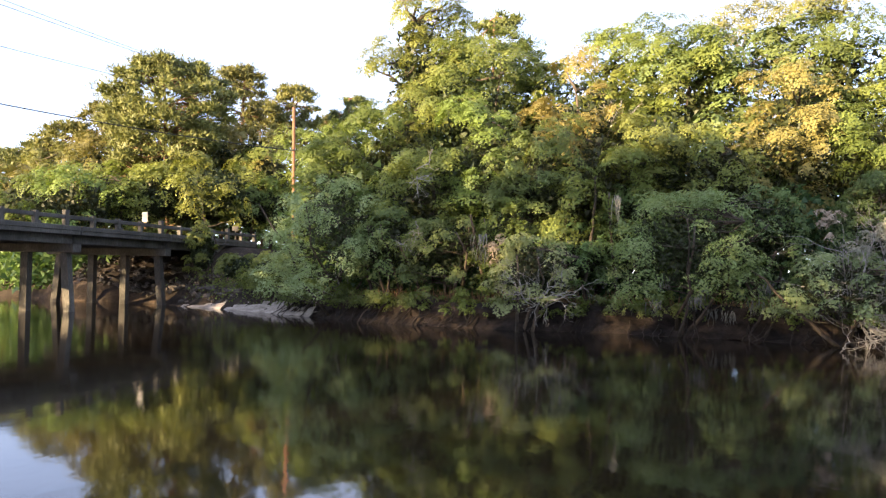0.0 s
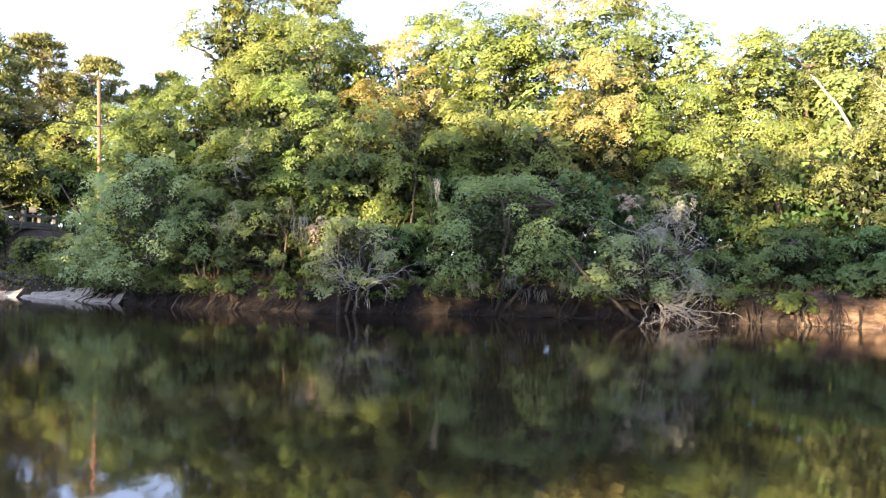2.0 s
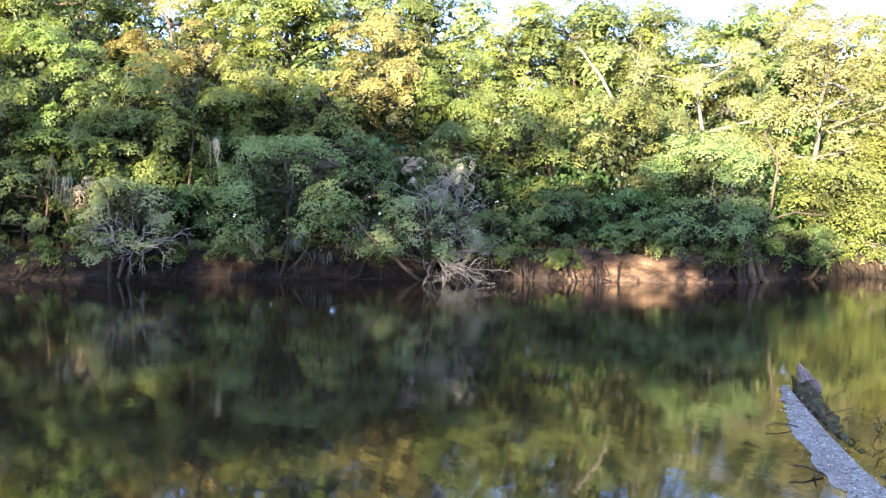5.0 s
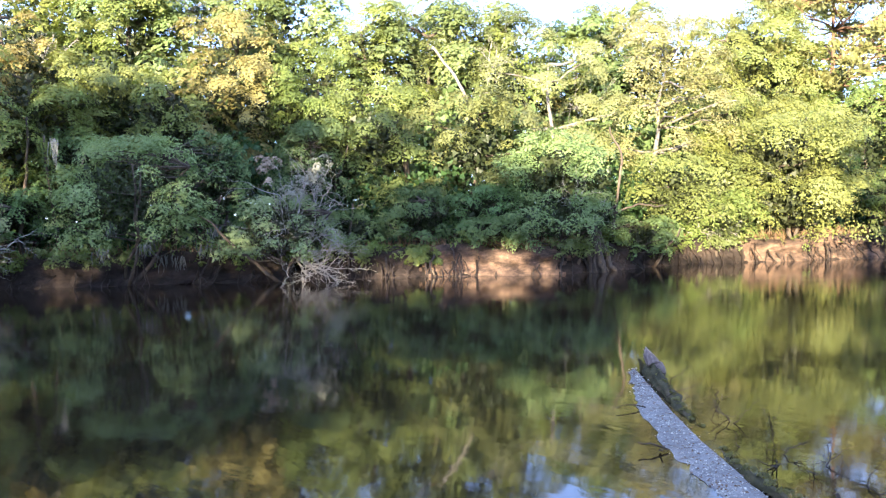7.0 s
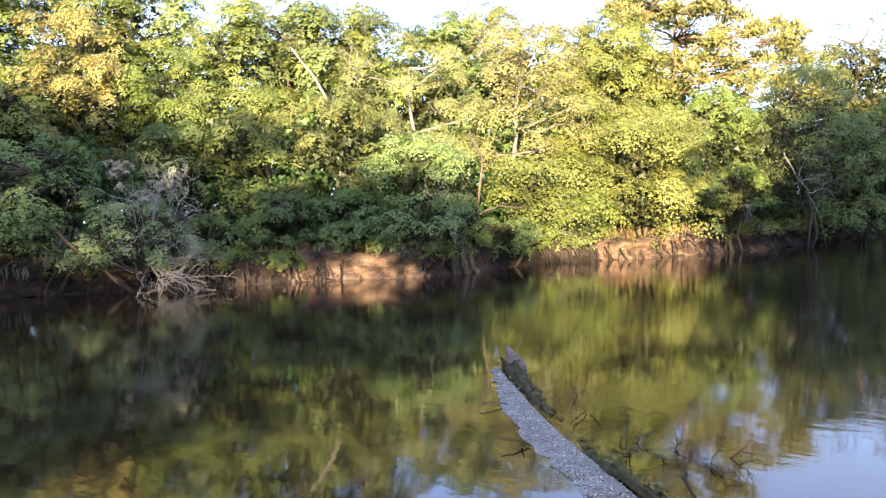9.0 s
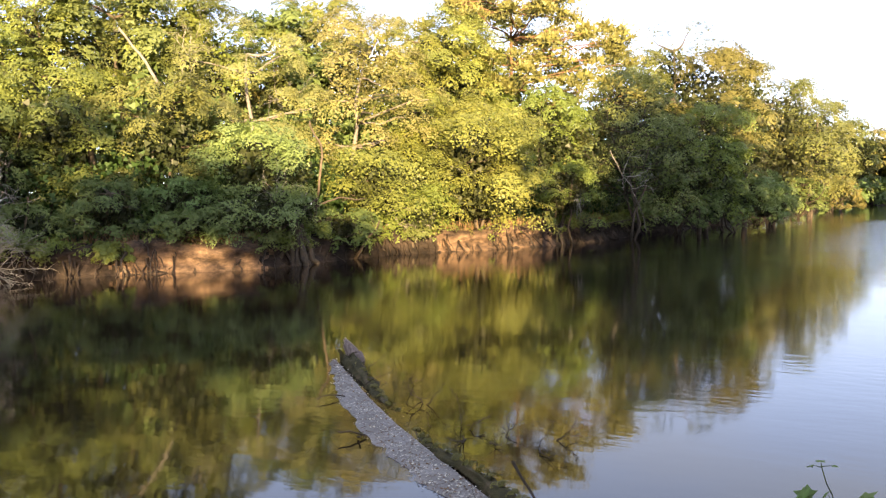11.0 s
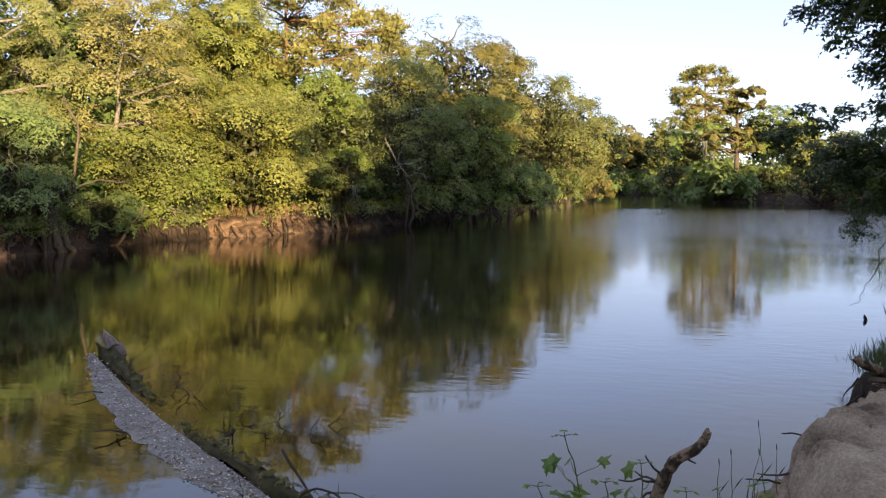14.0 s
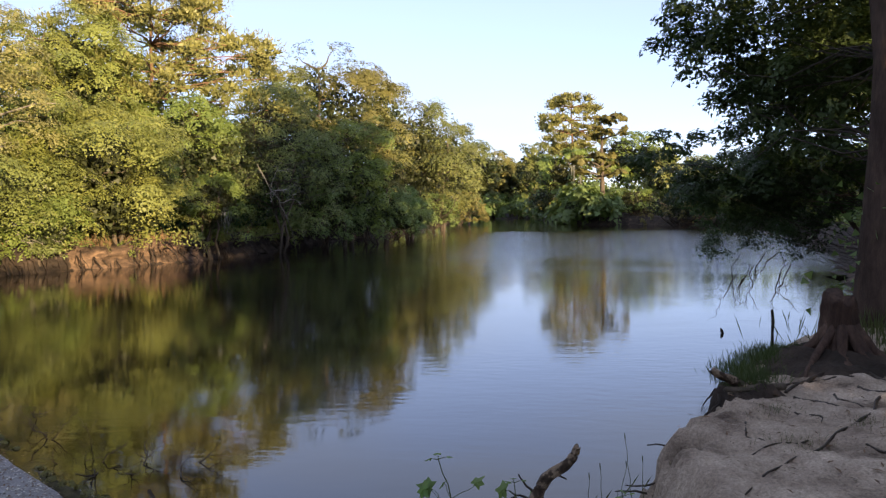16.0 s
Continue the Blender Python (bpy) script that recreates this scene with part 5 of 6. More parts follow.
for k in range(15):
    a = 2 * math.pi * k / 15 + rng.uniform(-0.2, 0.2)
    ln = rng.uniform(0.6, 1.0)
    q = dense_line([(0.1 * math.cos(a), 0.1 * math.sin(a), 0.42), (0.42 * ln * math.cos(a), 0.42 * ln * math.sin(a), 0.14), (0.75 * ln * math.cos(a + 0.2), 0.75 * ln * math.sin(a + 0.2), 0.06), (ln * math.cos(a + 0.35), ln * math.sin(a + 0.35), -0.12)], 14)
    q[1:-1] = (q[:-2] + 2 * q[1:-1] + q[2:]) / 4
    part("root", quads("root", *tube(q, np.linspace(0.075, 0.015, 14) * rng.uniform(0.4, 1.1), 8, lumps=0.3, rng=rng, ridges=0.3), STUMPWOOD, True), STUMPWOOD, stump)
mound = thing("soil_mound", 8.95, -2.3, 0.9, "dark crumbling soil heaped round the stump", "soil")
gx, gy = np.meshgrid(np.linspace(-1.1, 1.1, 45), np.linspace(-1.1, 1.1, 45))
gz = 0.26 * np.exp(-(gx ** 2 + gy ** 2) * 2.2) * (1 + 0.35 * ripple_field(gx, gy, 0.5, 660)) - 0.08 + 0.012 * rng.normal(size=gx.shape) + sand_height(gx + 8.95, gy - 2.3) - 0.9
gi = (np.arange(44)[:, None] * 45 + np.arange(44)[None]).ravel()
part("soil", quads("soil", np.stack([gx, gy, gz], -1).reshape(-1, 3), np.stack([gi, gi + 1, gi + 46, gi + 45], 1), EARTH, True), EARTH, mound)
stub = thing("broken_stub", 7.55, -1.07, 0.9, "broken dark branch stub jutting from the grassy bank edge", "dead branch")
part("branch", quads("branch", *tube(bent((0.25, -0.3, 0.0), (-0.02, 0.14, 0.3), rng, 10, 0.08), np.linspace(0.055, 0.035, 10), 10, lumps=0.3, rng=rng, ridges=0.3, jag=0.05), SNAGBARK, True), SNAGBARK, stub)
part("branch", quads("branch", *tube(bent((0.3, -0.5, 0.1), (0.02, 0.02, 0.12), rng, 8, 0.1), np.linspace(0.04, 0.025, 8), 8, lumps=0.3, rng=rng), BARK, True), BARK, stub)
sod = thing("root_sod", 7.8, -1.29, 0.9, "dark sod of roots and soil at the bank's edge", "soil")
gx, gy = np.meshgrid(np.linspace(-0.6, 0.6, 31), np.linspace(-0.5, 0.5, 31))
gz = 0.2 * np.exp(-(gx ** 4 * 14 + gy ** 4 * 30)) * (1 + 0.3 * ripple_field(gx, gy, 0.3, 661)) - 0.12 - 0.9 * smooth(0.3, 0.5, np.hypot(gx * 0.85, gy)) + 0.012 * rng.normal(size=gx.shape)
gi = (np.arange(30)[:, None] * 31 + np.arange(30)[None]).ravel()
part("soil", quads("soil", np.stack([gx, gy, gz], -1).reshape(-1, 3), np.stack([gi, gi + 1, gi + 32, gi + 31], 1), EARTH, True), EARTH, sod)
for k in range(14):
    a = rng.uniform(1.2, 3.6)
    q = (0.4 * math.cos(a) * rng.uniform(0.6, 1), 0.35 * math.sin(a) * rng.uniform(0.6, 1), rng.uniform(-0.05, 0.1))
    part("root", quads("root", *tube(bent(q, np.array(q) + [0.12 * math.cos(a), 0.12 * math.sin(a), -rng.uniform(0.15, 0.4)], rng, 6, 0.3), np.linspace(0.012, 0.005, 6), 5), WETWOOD, True), WETWOOD, sod)


def lying_root(pts, r, label):
    t = thing("surface_root", 0, 0, 0, label, "root", "roots on the sand")
    q = dense_line([(px, py, 0) for px, py in pts], 40)
    for _ in range(3):
        q[1:-1] = (q[:-2] + 2 * q[1:-1] + q[2:]) / 4
    q[:, 0] += 0.05 * ripple_field(q[:, 0], q[:, 1], 0.7, 650)
    q[:, 2] = sand_height(q[:, 0], q[:, 1])
    q[:, 2] = np.convolve(np.pad(q[:, 2], 3, "edge"), np.ones(7) / 7, "valid") + r * 0.25
    part("root", quads("root", *tube(q, np.linspace(r, r * 0.4, 40), 8, lumps=0.5, rng=rng), WETWOOD, True), WETWOOD, t)


lying_root([(8.0, -2.5), (7.4, -2.2), (6.87, -1.94), (6.36, -1.6), (5.99, -1.33), (5.59, -1.05), (5.14, -0.79)], 0.014, "dark root half buried across the sand")
lying_root([(6.3, -1.4), (6.0, -1.05), (5.7, -0.75)], 0.008, "thin dark root on the sand")
lying_root([(8.0, -1.35), (8.2, -1.75), (8.3, -2.2)], 0.014, "thin dark root on the sand")
lying_root([(7.6, -1.6), (7.5, -1.75), (7.2, -1.85)], 0.014, "thin dark root on the sand")
for pts, thick in (([(7.9, -2.2), (7.6, -2.35), (7.3, -2.3)], 0.012), ([(7.1, -1.5), (6.9, -1.65), (6.75, -1.6)], 0.01), ([(7.7, -1.95), (7.45, -1.95), (7.25, -2.05)], 0.013), ([(8.3, -2.4), (7.9, -2.6), (7.6, -2.55)], 0.016),
                   ([(6.8, -2.3), (6.5, -2.25), (6.25, -2.35)], 0.01), ([(6.2, -1.75), (6.0, -1.9), (5.8, -1.85)], 0.009), ([(6.6, -1.05), (6.35, -1.0), (6.2, -1.1)], 0.008)):
    lying_root(pts, thick, "short dark stick lying on the sand")
lying_root([(8.6, -2.15), (8.2, -1.85), (7.9, -1.6)], 0.03, "pale root running down from the stump")
num = 800
xy = np.stack([rng.uniform(5.0, 9.6, num), rng.uniform(-3.6, -0.5, num)], 1)
zz = sand_height(xy[:, 0], xy[:, 1])
ok = zz > 0.5
pos = np.concatenate([xy, zz[:, None] + 0.012], 1)[ok]
nor = unit(rng.normal(size=pos.shape) * 0.2 + [0, 0, 1])
al = unit(np.cross(nor, rng.normal(size=pos.shape)))
ln = 0.015 + 0.09 * rng.random(len(pos)) ** 3
tagged(new("twig_litter", quads("twig_litter", *leaf_cards(pos, nor, al, ln, np.maximum(ln * 0.25, 0.01)), LITTER)), "scattered twigs and dead leaves on the sand", "litter", kind="stuff")

DARKBARK = mottled("dark_reddish_bark", [(0.3, (0.025, 0.016, 0.012)), (0.7, (0.1, 0.065, 0.048))], 3, 0.9, 18, 0.03, (1, 1, 0.25))


# ---- the dark trees over the landing ----
def near_tree(name, x, y, trunk_top, r0, clumps, sizes, count, leaf, seed, colour, label):
    r = np.random.default_rng(seed)
    base = ground_at(x, y) - 0.1
    t = thing(name, x, y, 0, label, "tree", "trees over the landing")
    stem = bent((0, 0, base), (trunk_top[0] - x, trunk_top[1] - y, trunk_top[2]), r, 12, 0.06)
    rad = np.linspace(r0, r0 * 0.45, 12)
    rad[0] *= 1.5
    part("trunk", quads("trunk", *tube(stem, rad, 14, lumps=0.16, rng=r), DARKBARK, True), DARKBARK, t)
    c = np.array(clumps, float) - [x, y, 0]
    tagged(part("branchwork", quads("branchwork", *joined(limbs(r, stem, c, r0 * 0.12, 0.45)), WETWOOD, True), WETWOOD, t), kind="stuff")
    part("crown", quads("crown", *foliage(r, c, np.array(sizes), count, leaf, 0.7, 0.35, 0.6, 0.1, True), LEAF[colour]), LEAF[colour], t)


def cloud(seed, centre, half, n):
    r = np.random.default_rng(seed)
    return [tuple(np.array(centre) + r.uniform(-1, 1, 3) * half) for _ in range(n)]


big = cloud(13, (15.2, -4.2, 6.6), (1.2, 1.6, 2.4), 46) + cloud(1, (13.5, -3.0, 6.0), (1.2, 1.65, 1.7), 62) + cloud(7, (14.0, -3.4, 4.0), (1.2, 1.0, 0.8), 26) + cloud(2, (13.6, -3.4, 9.5), (3.2, 2.8, 2.2), 34) + cloud(9, (14.1, -2.3, 4.6), (0.35, 0.35, 0.5), 12) + cloud(8, (14.5, -3.6, 6.0), (0.8, 1.5, 2.2), 30)
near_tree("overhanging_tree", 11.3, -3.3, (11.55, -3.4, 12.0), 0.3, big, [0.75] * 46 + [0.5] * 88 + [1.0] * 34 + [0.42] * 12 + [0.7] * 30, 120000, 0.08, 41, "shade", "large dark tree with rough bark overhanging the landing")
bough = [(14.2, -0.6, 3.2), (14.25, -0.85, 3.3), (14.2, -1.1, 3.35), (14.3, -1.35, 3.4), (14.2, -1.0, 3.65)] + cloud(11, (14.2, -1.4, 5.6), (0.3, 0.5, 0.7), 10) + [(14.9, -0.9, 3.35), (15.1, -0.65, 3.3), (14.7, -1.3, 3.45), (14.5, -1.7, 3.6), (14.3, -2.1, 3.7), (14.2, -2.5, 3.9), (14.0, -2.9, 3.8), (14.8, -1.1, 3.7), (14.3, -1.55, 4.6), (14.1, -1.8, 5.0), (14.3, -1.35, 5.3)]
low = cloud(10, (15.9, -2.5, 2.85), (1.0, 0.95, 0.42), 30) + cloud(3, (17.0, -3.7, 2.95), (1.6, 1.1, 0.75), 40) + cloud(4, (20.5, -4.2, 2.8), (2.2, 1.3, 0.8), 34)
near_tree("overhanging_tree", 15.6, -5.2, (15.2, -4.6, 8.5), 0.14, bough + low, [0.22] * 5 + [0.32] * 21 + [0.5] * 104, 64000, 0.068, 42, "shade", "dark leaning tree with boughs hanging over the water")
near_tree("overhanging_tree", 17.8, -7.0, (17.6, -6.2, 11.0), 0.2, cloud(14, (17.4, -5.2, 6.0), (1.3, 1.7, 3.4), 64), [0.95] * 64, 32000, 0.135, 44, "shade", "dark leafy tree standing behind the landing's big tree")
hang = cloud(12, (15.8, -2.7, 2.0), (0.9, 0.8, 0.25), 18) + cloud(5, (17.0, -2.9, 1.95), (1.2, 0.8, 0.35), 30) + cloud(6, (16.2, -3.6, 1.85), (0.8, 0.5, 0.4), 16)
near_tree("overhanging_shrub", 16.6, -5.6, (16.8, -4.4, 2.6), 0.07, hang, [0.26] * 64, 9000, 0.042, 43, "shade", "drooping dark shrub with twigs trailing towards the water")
trail = thing("trailing_twigs", 16.4, -3.2, 0, "bare drooping twigs hanging from the shrub to the water", "dead branch")
for k in range(9):
    out = []
    twigs(rng, (rng.uniform(-0.6, 1.0), rng.uniform(-0.4, 0.6), rng.uniform(1.2, 1.7)), (rng.normal() * 0.4 - 0.2, rng.normal() * 0.4 + 0.2, -1.0), 0.5, 0.012, 2, out, 0.6)
    tagged(part("twig", quads("twig", *joined(out), WETWOOD, True), WETWOOD, trail), kind="stuff")

# ---- dead wood, roots and hanging moss on the far bank ----
def dead_shrub(x, y, z, seed, num, size, way, label, spread=0.55, depth=3, radius=0.03):
    r = np.random.default_rng(seed)
    t = thing("dead_branches", x, y, z, label, "dead branch", "dead branches on the far bank")
    for _ in range(num):
        out = []
        twigs(r, r.normal(size=3) * 0.25, np.array(way) + r.normal(size=3) * 0.5, size * r.uniform(0.7, 1.2), radius, depth, out, spread)
        tagged(part("branch", quads("branch", *joined(out), BLEACHED, True), BLEACHED, t), kind="stuff")


dead_shrub(15.3, 31.2, 1.0, 51, 10, 1.6, (-0.1, -0.6, 0.3), "bleached bare branches sprawling down to the water")
dead_shrub(15.5, 31.0, 0.8, 52, 9, 1.3, (0.2, -0.6, -0.25), "bleached bare branches sprawling down to the water")
dead_shrub(15.2, 31.2, 2.0, 53, 7, 1.6, (-0.4, -0.1, 0.9), "bleached bare branches standing above the shrub", 0.5)
dead_shrub(16.0, 31.3, 2.6, 54, 6, 1.2, (0.1, -0.1, 1.0), "bleached bare branches standing above the shrub", 0.7)
dead_shrub(4.0, 35.2, 1.3, 55, 11, 1.2, (0.1, -0.5, 0.5), "pale bare twigs through a thin shrub", 0.7)
dead_shrub(4.7, 34.9, 1.3, 56, 2, 0.7, (0.2, -0.2, -1.0), "pale twig trailing into the water", 0.4, 2)
dead_shrub(-1.5, 40.0, 6.9, 57, 4, 0.8, (0.3, -0.3, 0.3), "bleached bare branch among the leaves", 0.7)
dead_shrub(-1.3, 39.6, 4.4, 58, 5, 0.8, (0.2, -0.3, -0.2), "bleached bare branch among the leaves", 0.7)
dead_shrub(-5.0, 43.2, 1.2, 59, 4, 1.0, (-0.3, -0.4, 0.6), "grey bare branches in the willow", 0.6)
dead_shrub(26.2, 26.2, 2.6, 60, 5, 1.0, (0.2, -0.4, 0.5), "pale bare branches over the root mass", 0.6)
dead_shrub(34.0, 26.0, 1.9, 61, 4, 1.1, (0.4, -0.5, 0.0), "pale bare branches over the bank", 0.6)
dead_shrub(33.6, 33.0, 8.2, 62, 7, 1.3, (0.4, -0.2, 0.5), "pale bare branches in the sunlit crown", 0.6)
dead_shrub(28.0, 33.5, 9.3, 63, 6, 1.2, (0.1, -0.2, 0.8), "pale bare branches in the sunlit crown", 0.6)
dead_shrub(46.8, 18.6, 3.6, 64, 4, 1.1, (0.2, -0.5, -0.5), "pale dead branches under the dark tree", 0.5)
dead_shrub(8.5, 43.5, 10.0, 65, 6, 1.0, (0.1, -0.2, 0.8), "bare twigs in a sunlit crown", 0.6)
dead_shrub(18.0, 52.0, 16.0, 66, 8, 1.3, (0.1, -0.1, 1.0), "bare pale twigs at the skyline", 0.6)


def ash_clump(x, y, z, r, num, seed, label):
    g = np.random.default_rng(seed)
    c = [tuple(g.normal(size=3) * r * 0.5) for _ in range(9)]
    t = thing("dead_foliage", x, y, z, label, "dead foliage", "dead foliage on the far bank")
    tagged(part("withered_leaves", quads("withered_leaves", *foliage(g, c, [r * 0.5] * 9, num, 0.08, 0.9, 0.8, core=0.1), LEAF["ash"]), LEAF["ash"], t), kind="stuff")


ash_clump(16.0, 31.0, 4.0, 0.9, 2200, 520, "withered pinkish-grey foliage on a dead shrub top")
ash_clump(14.4, 31.6, 4.7, 0.5, 800, 521, "withered pinkish-grey foliage on a dead shrub top")
ash_clump(2.3, 37.6, 3.6, 0.6, 900, 522, "withered grey foliage hanging over the bank")
ash_clump(15.4, 30.9, 1.6, 0.9, 1200, 523, "withered grey foliage in a dead shrub")


def leaning_trunk(pts, r0, r1, mat, label):
    t = thing("dead_tree", 0, 0, 0, label, "dead tree", "bare trunks on the far bank")
    n = 16
    q = dense_line(pts, n)
    q[1:-1] = (q[:-2] + q[1:-1] + q[2:]) / 3
    q += np.cumsum(rng.normal(size=(n, 3)) * 0.06, 0) * 0.6
    part("trunk", quads("trunk", *tube(q, np.linspace(r0, r1, n), 8, lumps=0.2, rng=rng), mat, True), mat, t)


leaning_trunk([(23.2, 33.6, 1.5), (22.5, 33.4, 4.6), (22.2, 33.4, 6.2), (21.6, 33.4, 7.2)], 0.2, 0.1, BARK, "sunlit bare trunk between the crowns")
leaning_trunk([(27.5, 32.5, 3.0), (25.6, 32.6, 7.5), (25.0, 32.6, 8.9), (24.0, 33.2, 10.8)], 0.11, 0.05, DEADWOOD, "pale leaning trunk standing out of the crowns")
leaning_trunk([(29.3, 26.8, 1.0), (28.9, 26.0, 3.8), (28.75, 25.9, 5.2), (28.3, 26.0, 6.3)], 0.07, 0.035, BARK, "thin trunk lit by the sun")
leaning_trunk([(28.8, 26.2, 2.5), (29.8, 25.5, 3.1), (31.0, 25.0, 3.0)], 0.05, 0.025, BARK, "pale level branch lit by the sun")
leaning_trunk([(46.0, 19.0, 5.4), (46.3, 18.0, 3.6), (46.5, 17.4, 2.2), (46.6, 17.0, 0.8)], 0.035, 0.015, DEADWOOD, "pale dead trunk drooping towards the water")
leaning_trunk([(44.0, 22.6, 0.2), (45.0, 22.8, 1.2), (46.2, 23.2, 2.4)], 0.25, 0.16, EARTH, "leaning trunk at the foot of the bank")


for x, y, lx, ly, tall in ((-3.4, 43.0, -1.6, -1.0, 3.4), (-1.0, 41.2, -1.2, -1.4, 3.0), (0.3, 40.6, 0.7, -0.9, 4.2), (2.0, 39.9, -0.9, -1.2, 4.6), (5.2, 38.9, 0.6, -0.5, 5.0), (6.6, 38.6, 0.3, -0.3, 6.2), (8.0, 38.2, -0.4, -0.4, 5.6),
                           (12.9, 35.4, 0.8, -1.1, 3.0), (18.9, 32.6, -0.3, -0.6, 2.6), (25.4, 28.4, -0.4, -0.6, 2.4), (25.8, 28.0, 0.5, -0.6, 2.6), (38.8, 25.6, 0.7, -0.5, 2.4)):
    leaning_trunk([(x, y, 0.7), (x + lx * 0.35, y + ly * 0.4, 0.7 + tall * 0.45), (x + lx, y + ly, 0.7 + tall)], 0.1, 0.045, BARK, "slender dark trunk leaning out under the crowns")


def root_mass(x, y, z, seed, num, reach, tall, way, label, thick=1.0):
    """A flared foot of roots reaching down the bank to the water."""
    r = np.random.default_rng(seed)
    t = thing("root_mass", x, y, 0, label, "tree roots", "root masses on the far bank")
    for _ in range(num):
        a = r.normal() * 0.9 + math.atan2(way[1], way[0])
        d = np.array([math.cos(a), math.sin(a)]) * reach * r.uniform(0.5, 1.1)
        pts = dense_line([(r.normal() * 0.12, r.normal() * 0.12, z + tall), (d[0] * 0.35, d[1] * 0.35, z + tall * 0.55), (d[0] * 0.75, d[1] * 0.75, 0.25), (d[0], d[1], -0.3)], 10)
        pts += r.normal(size=pts.shape) * 0.05
        part("root", quads("root", *tube(pts, np.linspace(0.17, 0.06, 10) * thick * r.uniform(0.4, 1.1), 6, lumps=0.3, rng=r), BARK, True), BARK, t)


root_mass(26.9, 26.0, 0.6, 71, 13, 1.2, 1.9, (-0.4, -0.8), "large flared root mass of a leaning bank tree", 1.6)
for k, (x, y) in enumerate(((9.6, 36.6), (10.9, 35.9), (12.3, 35.1), (7.0, 37.6), (18.4, 31.2), (20.5, 30.0), (2.4, 38.9), (-0.5, 40.0), (31.0, 27.2), (36.0, 25.6), (48.0, 21.8), (23.0, 28.5))):
    root_mass(x, y, 0.3, 80 + k, 6, 0.9, 0.9, (-0.5, -0.85), "tangled dark roots exposed in the eroded bank")


def hanging_moss(x, y, z, drop, seed, label="grey moss hanging from a branch"):
    r = np.random.default_rng(seed)
    t = thing("hanging_moss", x, y, z, label, "moss", "hanging moss")
    out = []
    for _ in range(14):
        s = r.normal(size=3) * [0.13, 0.13, 0.06]
        ln = drop * r.uniform(0.4, 1.0)
        out.append(tube(bent(s, s + [r.normal() * 0.08, r.normal() * 0.08, -ln], r, 6, 0.25), np.linspace(0.02, 0.006, 6), 4))
    tagged(part("moss_beard", quads("moss_beard", *joined(out), MOSS, True), MOSS, t), kind="stuff")


hanging_moss(7.57, 36.98, 5.9, 1.6, 91)
hanging_moss(1.7, 38.0, 4.2, 1.6, 92)
hanging_moss(3.9, 35.7, 2.2, 0.9, 93)
for k in range(8):
    hanging_moss(9.0 + 0.5 * k + rng.normal() * 0.2, 34.7 - 0.2 * k + rng.normal() * 0.5, 1.9 + rng.normal() * 0.35, 0.6, 94 + k, "grey moss hanging under a dense shrub")
hanging_moss(43.6, 20.0, 2.6, 1.2, 110)
hanging_moss(27.4, 26.2, 2.9, 0.9, 111)
hanging_moss(114.5, 2.5, 8.0, 3.0, 112)
hanging_moss(115.5, 1.5, 7.0, 3.0, 113)


# ---- riprap and pale ledge by the bridge ----
def rock_mesh(seed):
    r = np.random.default_rng(seed)
    bm = bmesh.new()
    for p in unit(r.normal(size=(14, 3))):
        bm.verts.new(p * [0.5, 0.38, 0.26] * r.uniform(0.8, 1.2))
    bmesh.ops.convex_hull(bm, input=bm.verts[:])
    me = bpy.data.meshes.new("rock")
    bm.to_mesh(me)
    bm.free()
    me.materials.append(ROCK)
    return me


ROCKS = [rock_mesh(300 + k) for k in range(7)]
riprap = thing("riprap", -19, 56, 0, "heap of pale broken rocks under the bridge end", "rocks")
shore = dense_line([(-27.0, 59.0), (-22.0, 57.2), (-17.8, 54.6), (-12.6, 50.6)], 200)
for k in range(290):
    p = shore[rng.integers(0, 200)]
    back = rng.random() ** 1.5 * (4.0 if p[0] < -17 else 0.9)
    q = p + np.array([0.55, 0.83]) * back
    rk = part("rock", ROCKS[k % 7], None, riprap)
    s = rng.uniform(0.3, 0.75)
    rk.matrix_parent_inverse = riprap.matrix_world.inverted()
    rk.matrix_world = pose(q[0], q[1], max(ground_at(q[0], q[1]), 0.0) + 0.08, rng.uniform(-25, 25), rng.uniform(-25, 25), rng.uniform(0, 360)) @ Matrix.Diagonal((s, s, s, 1))
LEDGE = mottled("pale_sandy_ledge", [(0.25, (0.2, 0.165, 0.14)), (0.5, (0.42, 0.36, 0.31)), (0.75, (0.62, 0.55, 0.48))], 1.2, 0.95, 8, 0.03, (1, 1, 5))
lv, ls = [], dense_line([(-15.6, 52.9), (-12.9, 50.7), (-10.6, 48.7), (-8.6, 46.9), (-7.0, 45.0), (-6.3, 44.4)], 40)
heights = [(-1.1, -0.4), (-0.85, 0.02), (-0.6, 0.16), (-0.3, 0.2), (-0.2, 0.36), (0.2, 0.42), (0.3, 0.6), (0.9, 0.75), (1.8, 0.9), (2.6, 0.3)]
for i, p in enumerate(ls):
    for off, hz in heights:
        wob = 0.1 * math.sin(i * 0.5 + off * 2) + rng.normal() * 0.06
        lv.append((p[0] + 0.62 * (off + wob), p[1] + 0.78 * (off + wob), hz * (0.62 + 0.6 * i / 40) + rng.normal() * 0.03))
w = len(heights)
lf = [(i * w + k, i * w + k + 1, (i + 1) * w + k + 1, (i + 1) * w + k) for i in range(39) for k in range(w - 1)]
tagged(new("sand_ledge", quads("sand_ledge", lv, lf, LEDGE, True)), "pale eroded sandy ledge at the far waterline", "river bank", kind="structure")

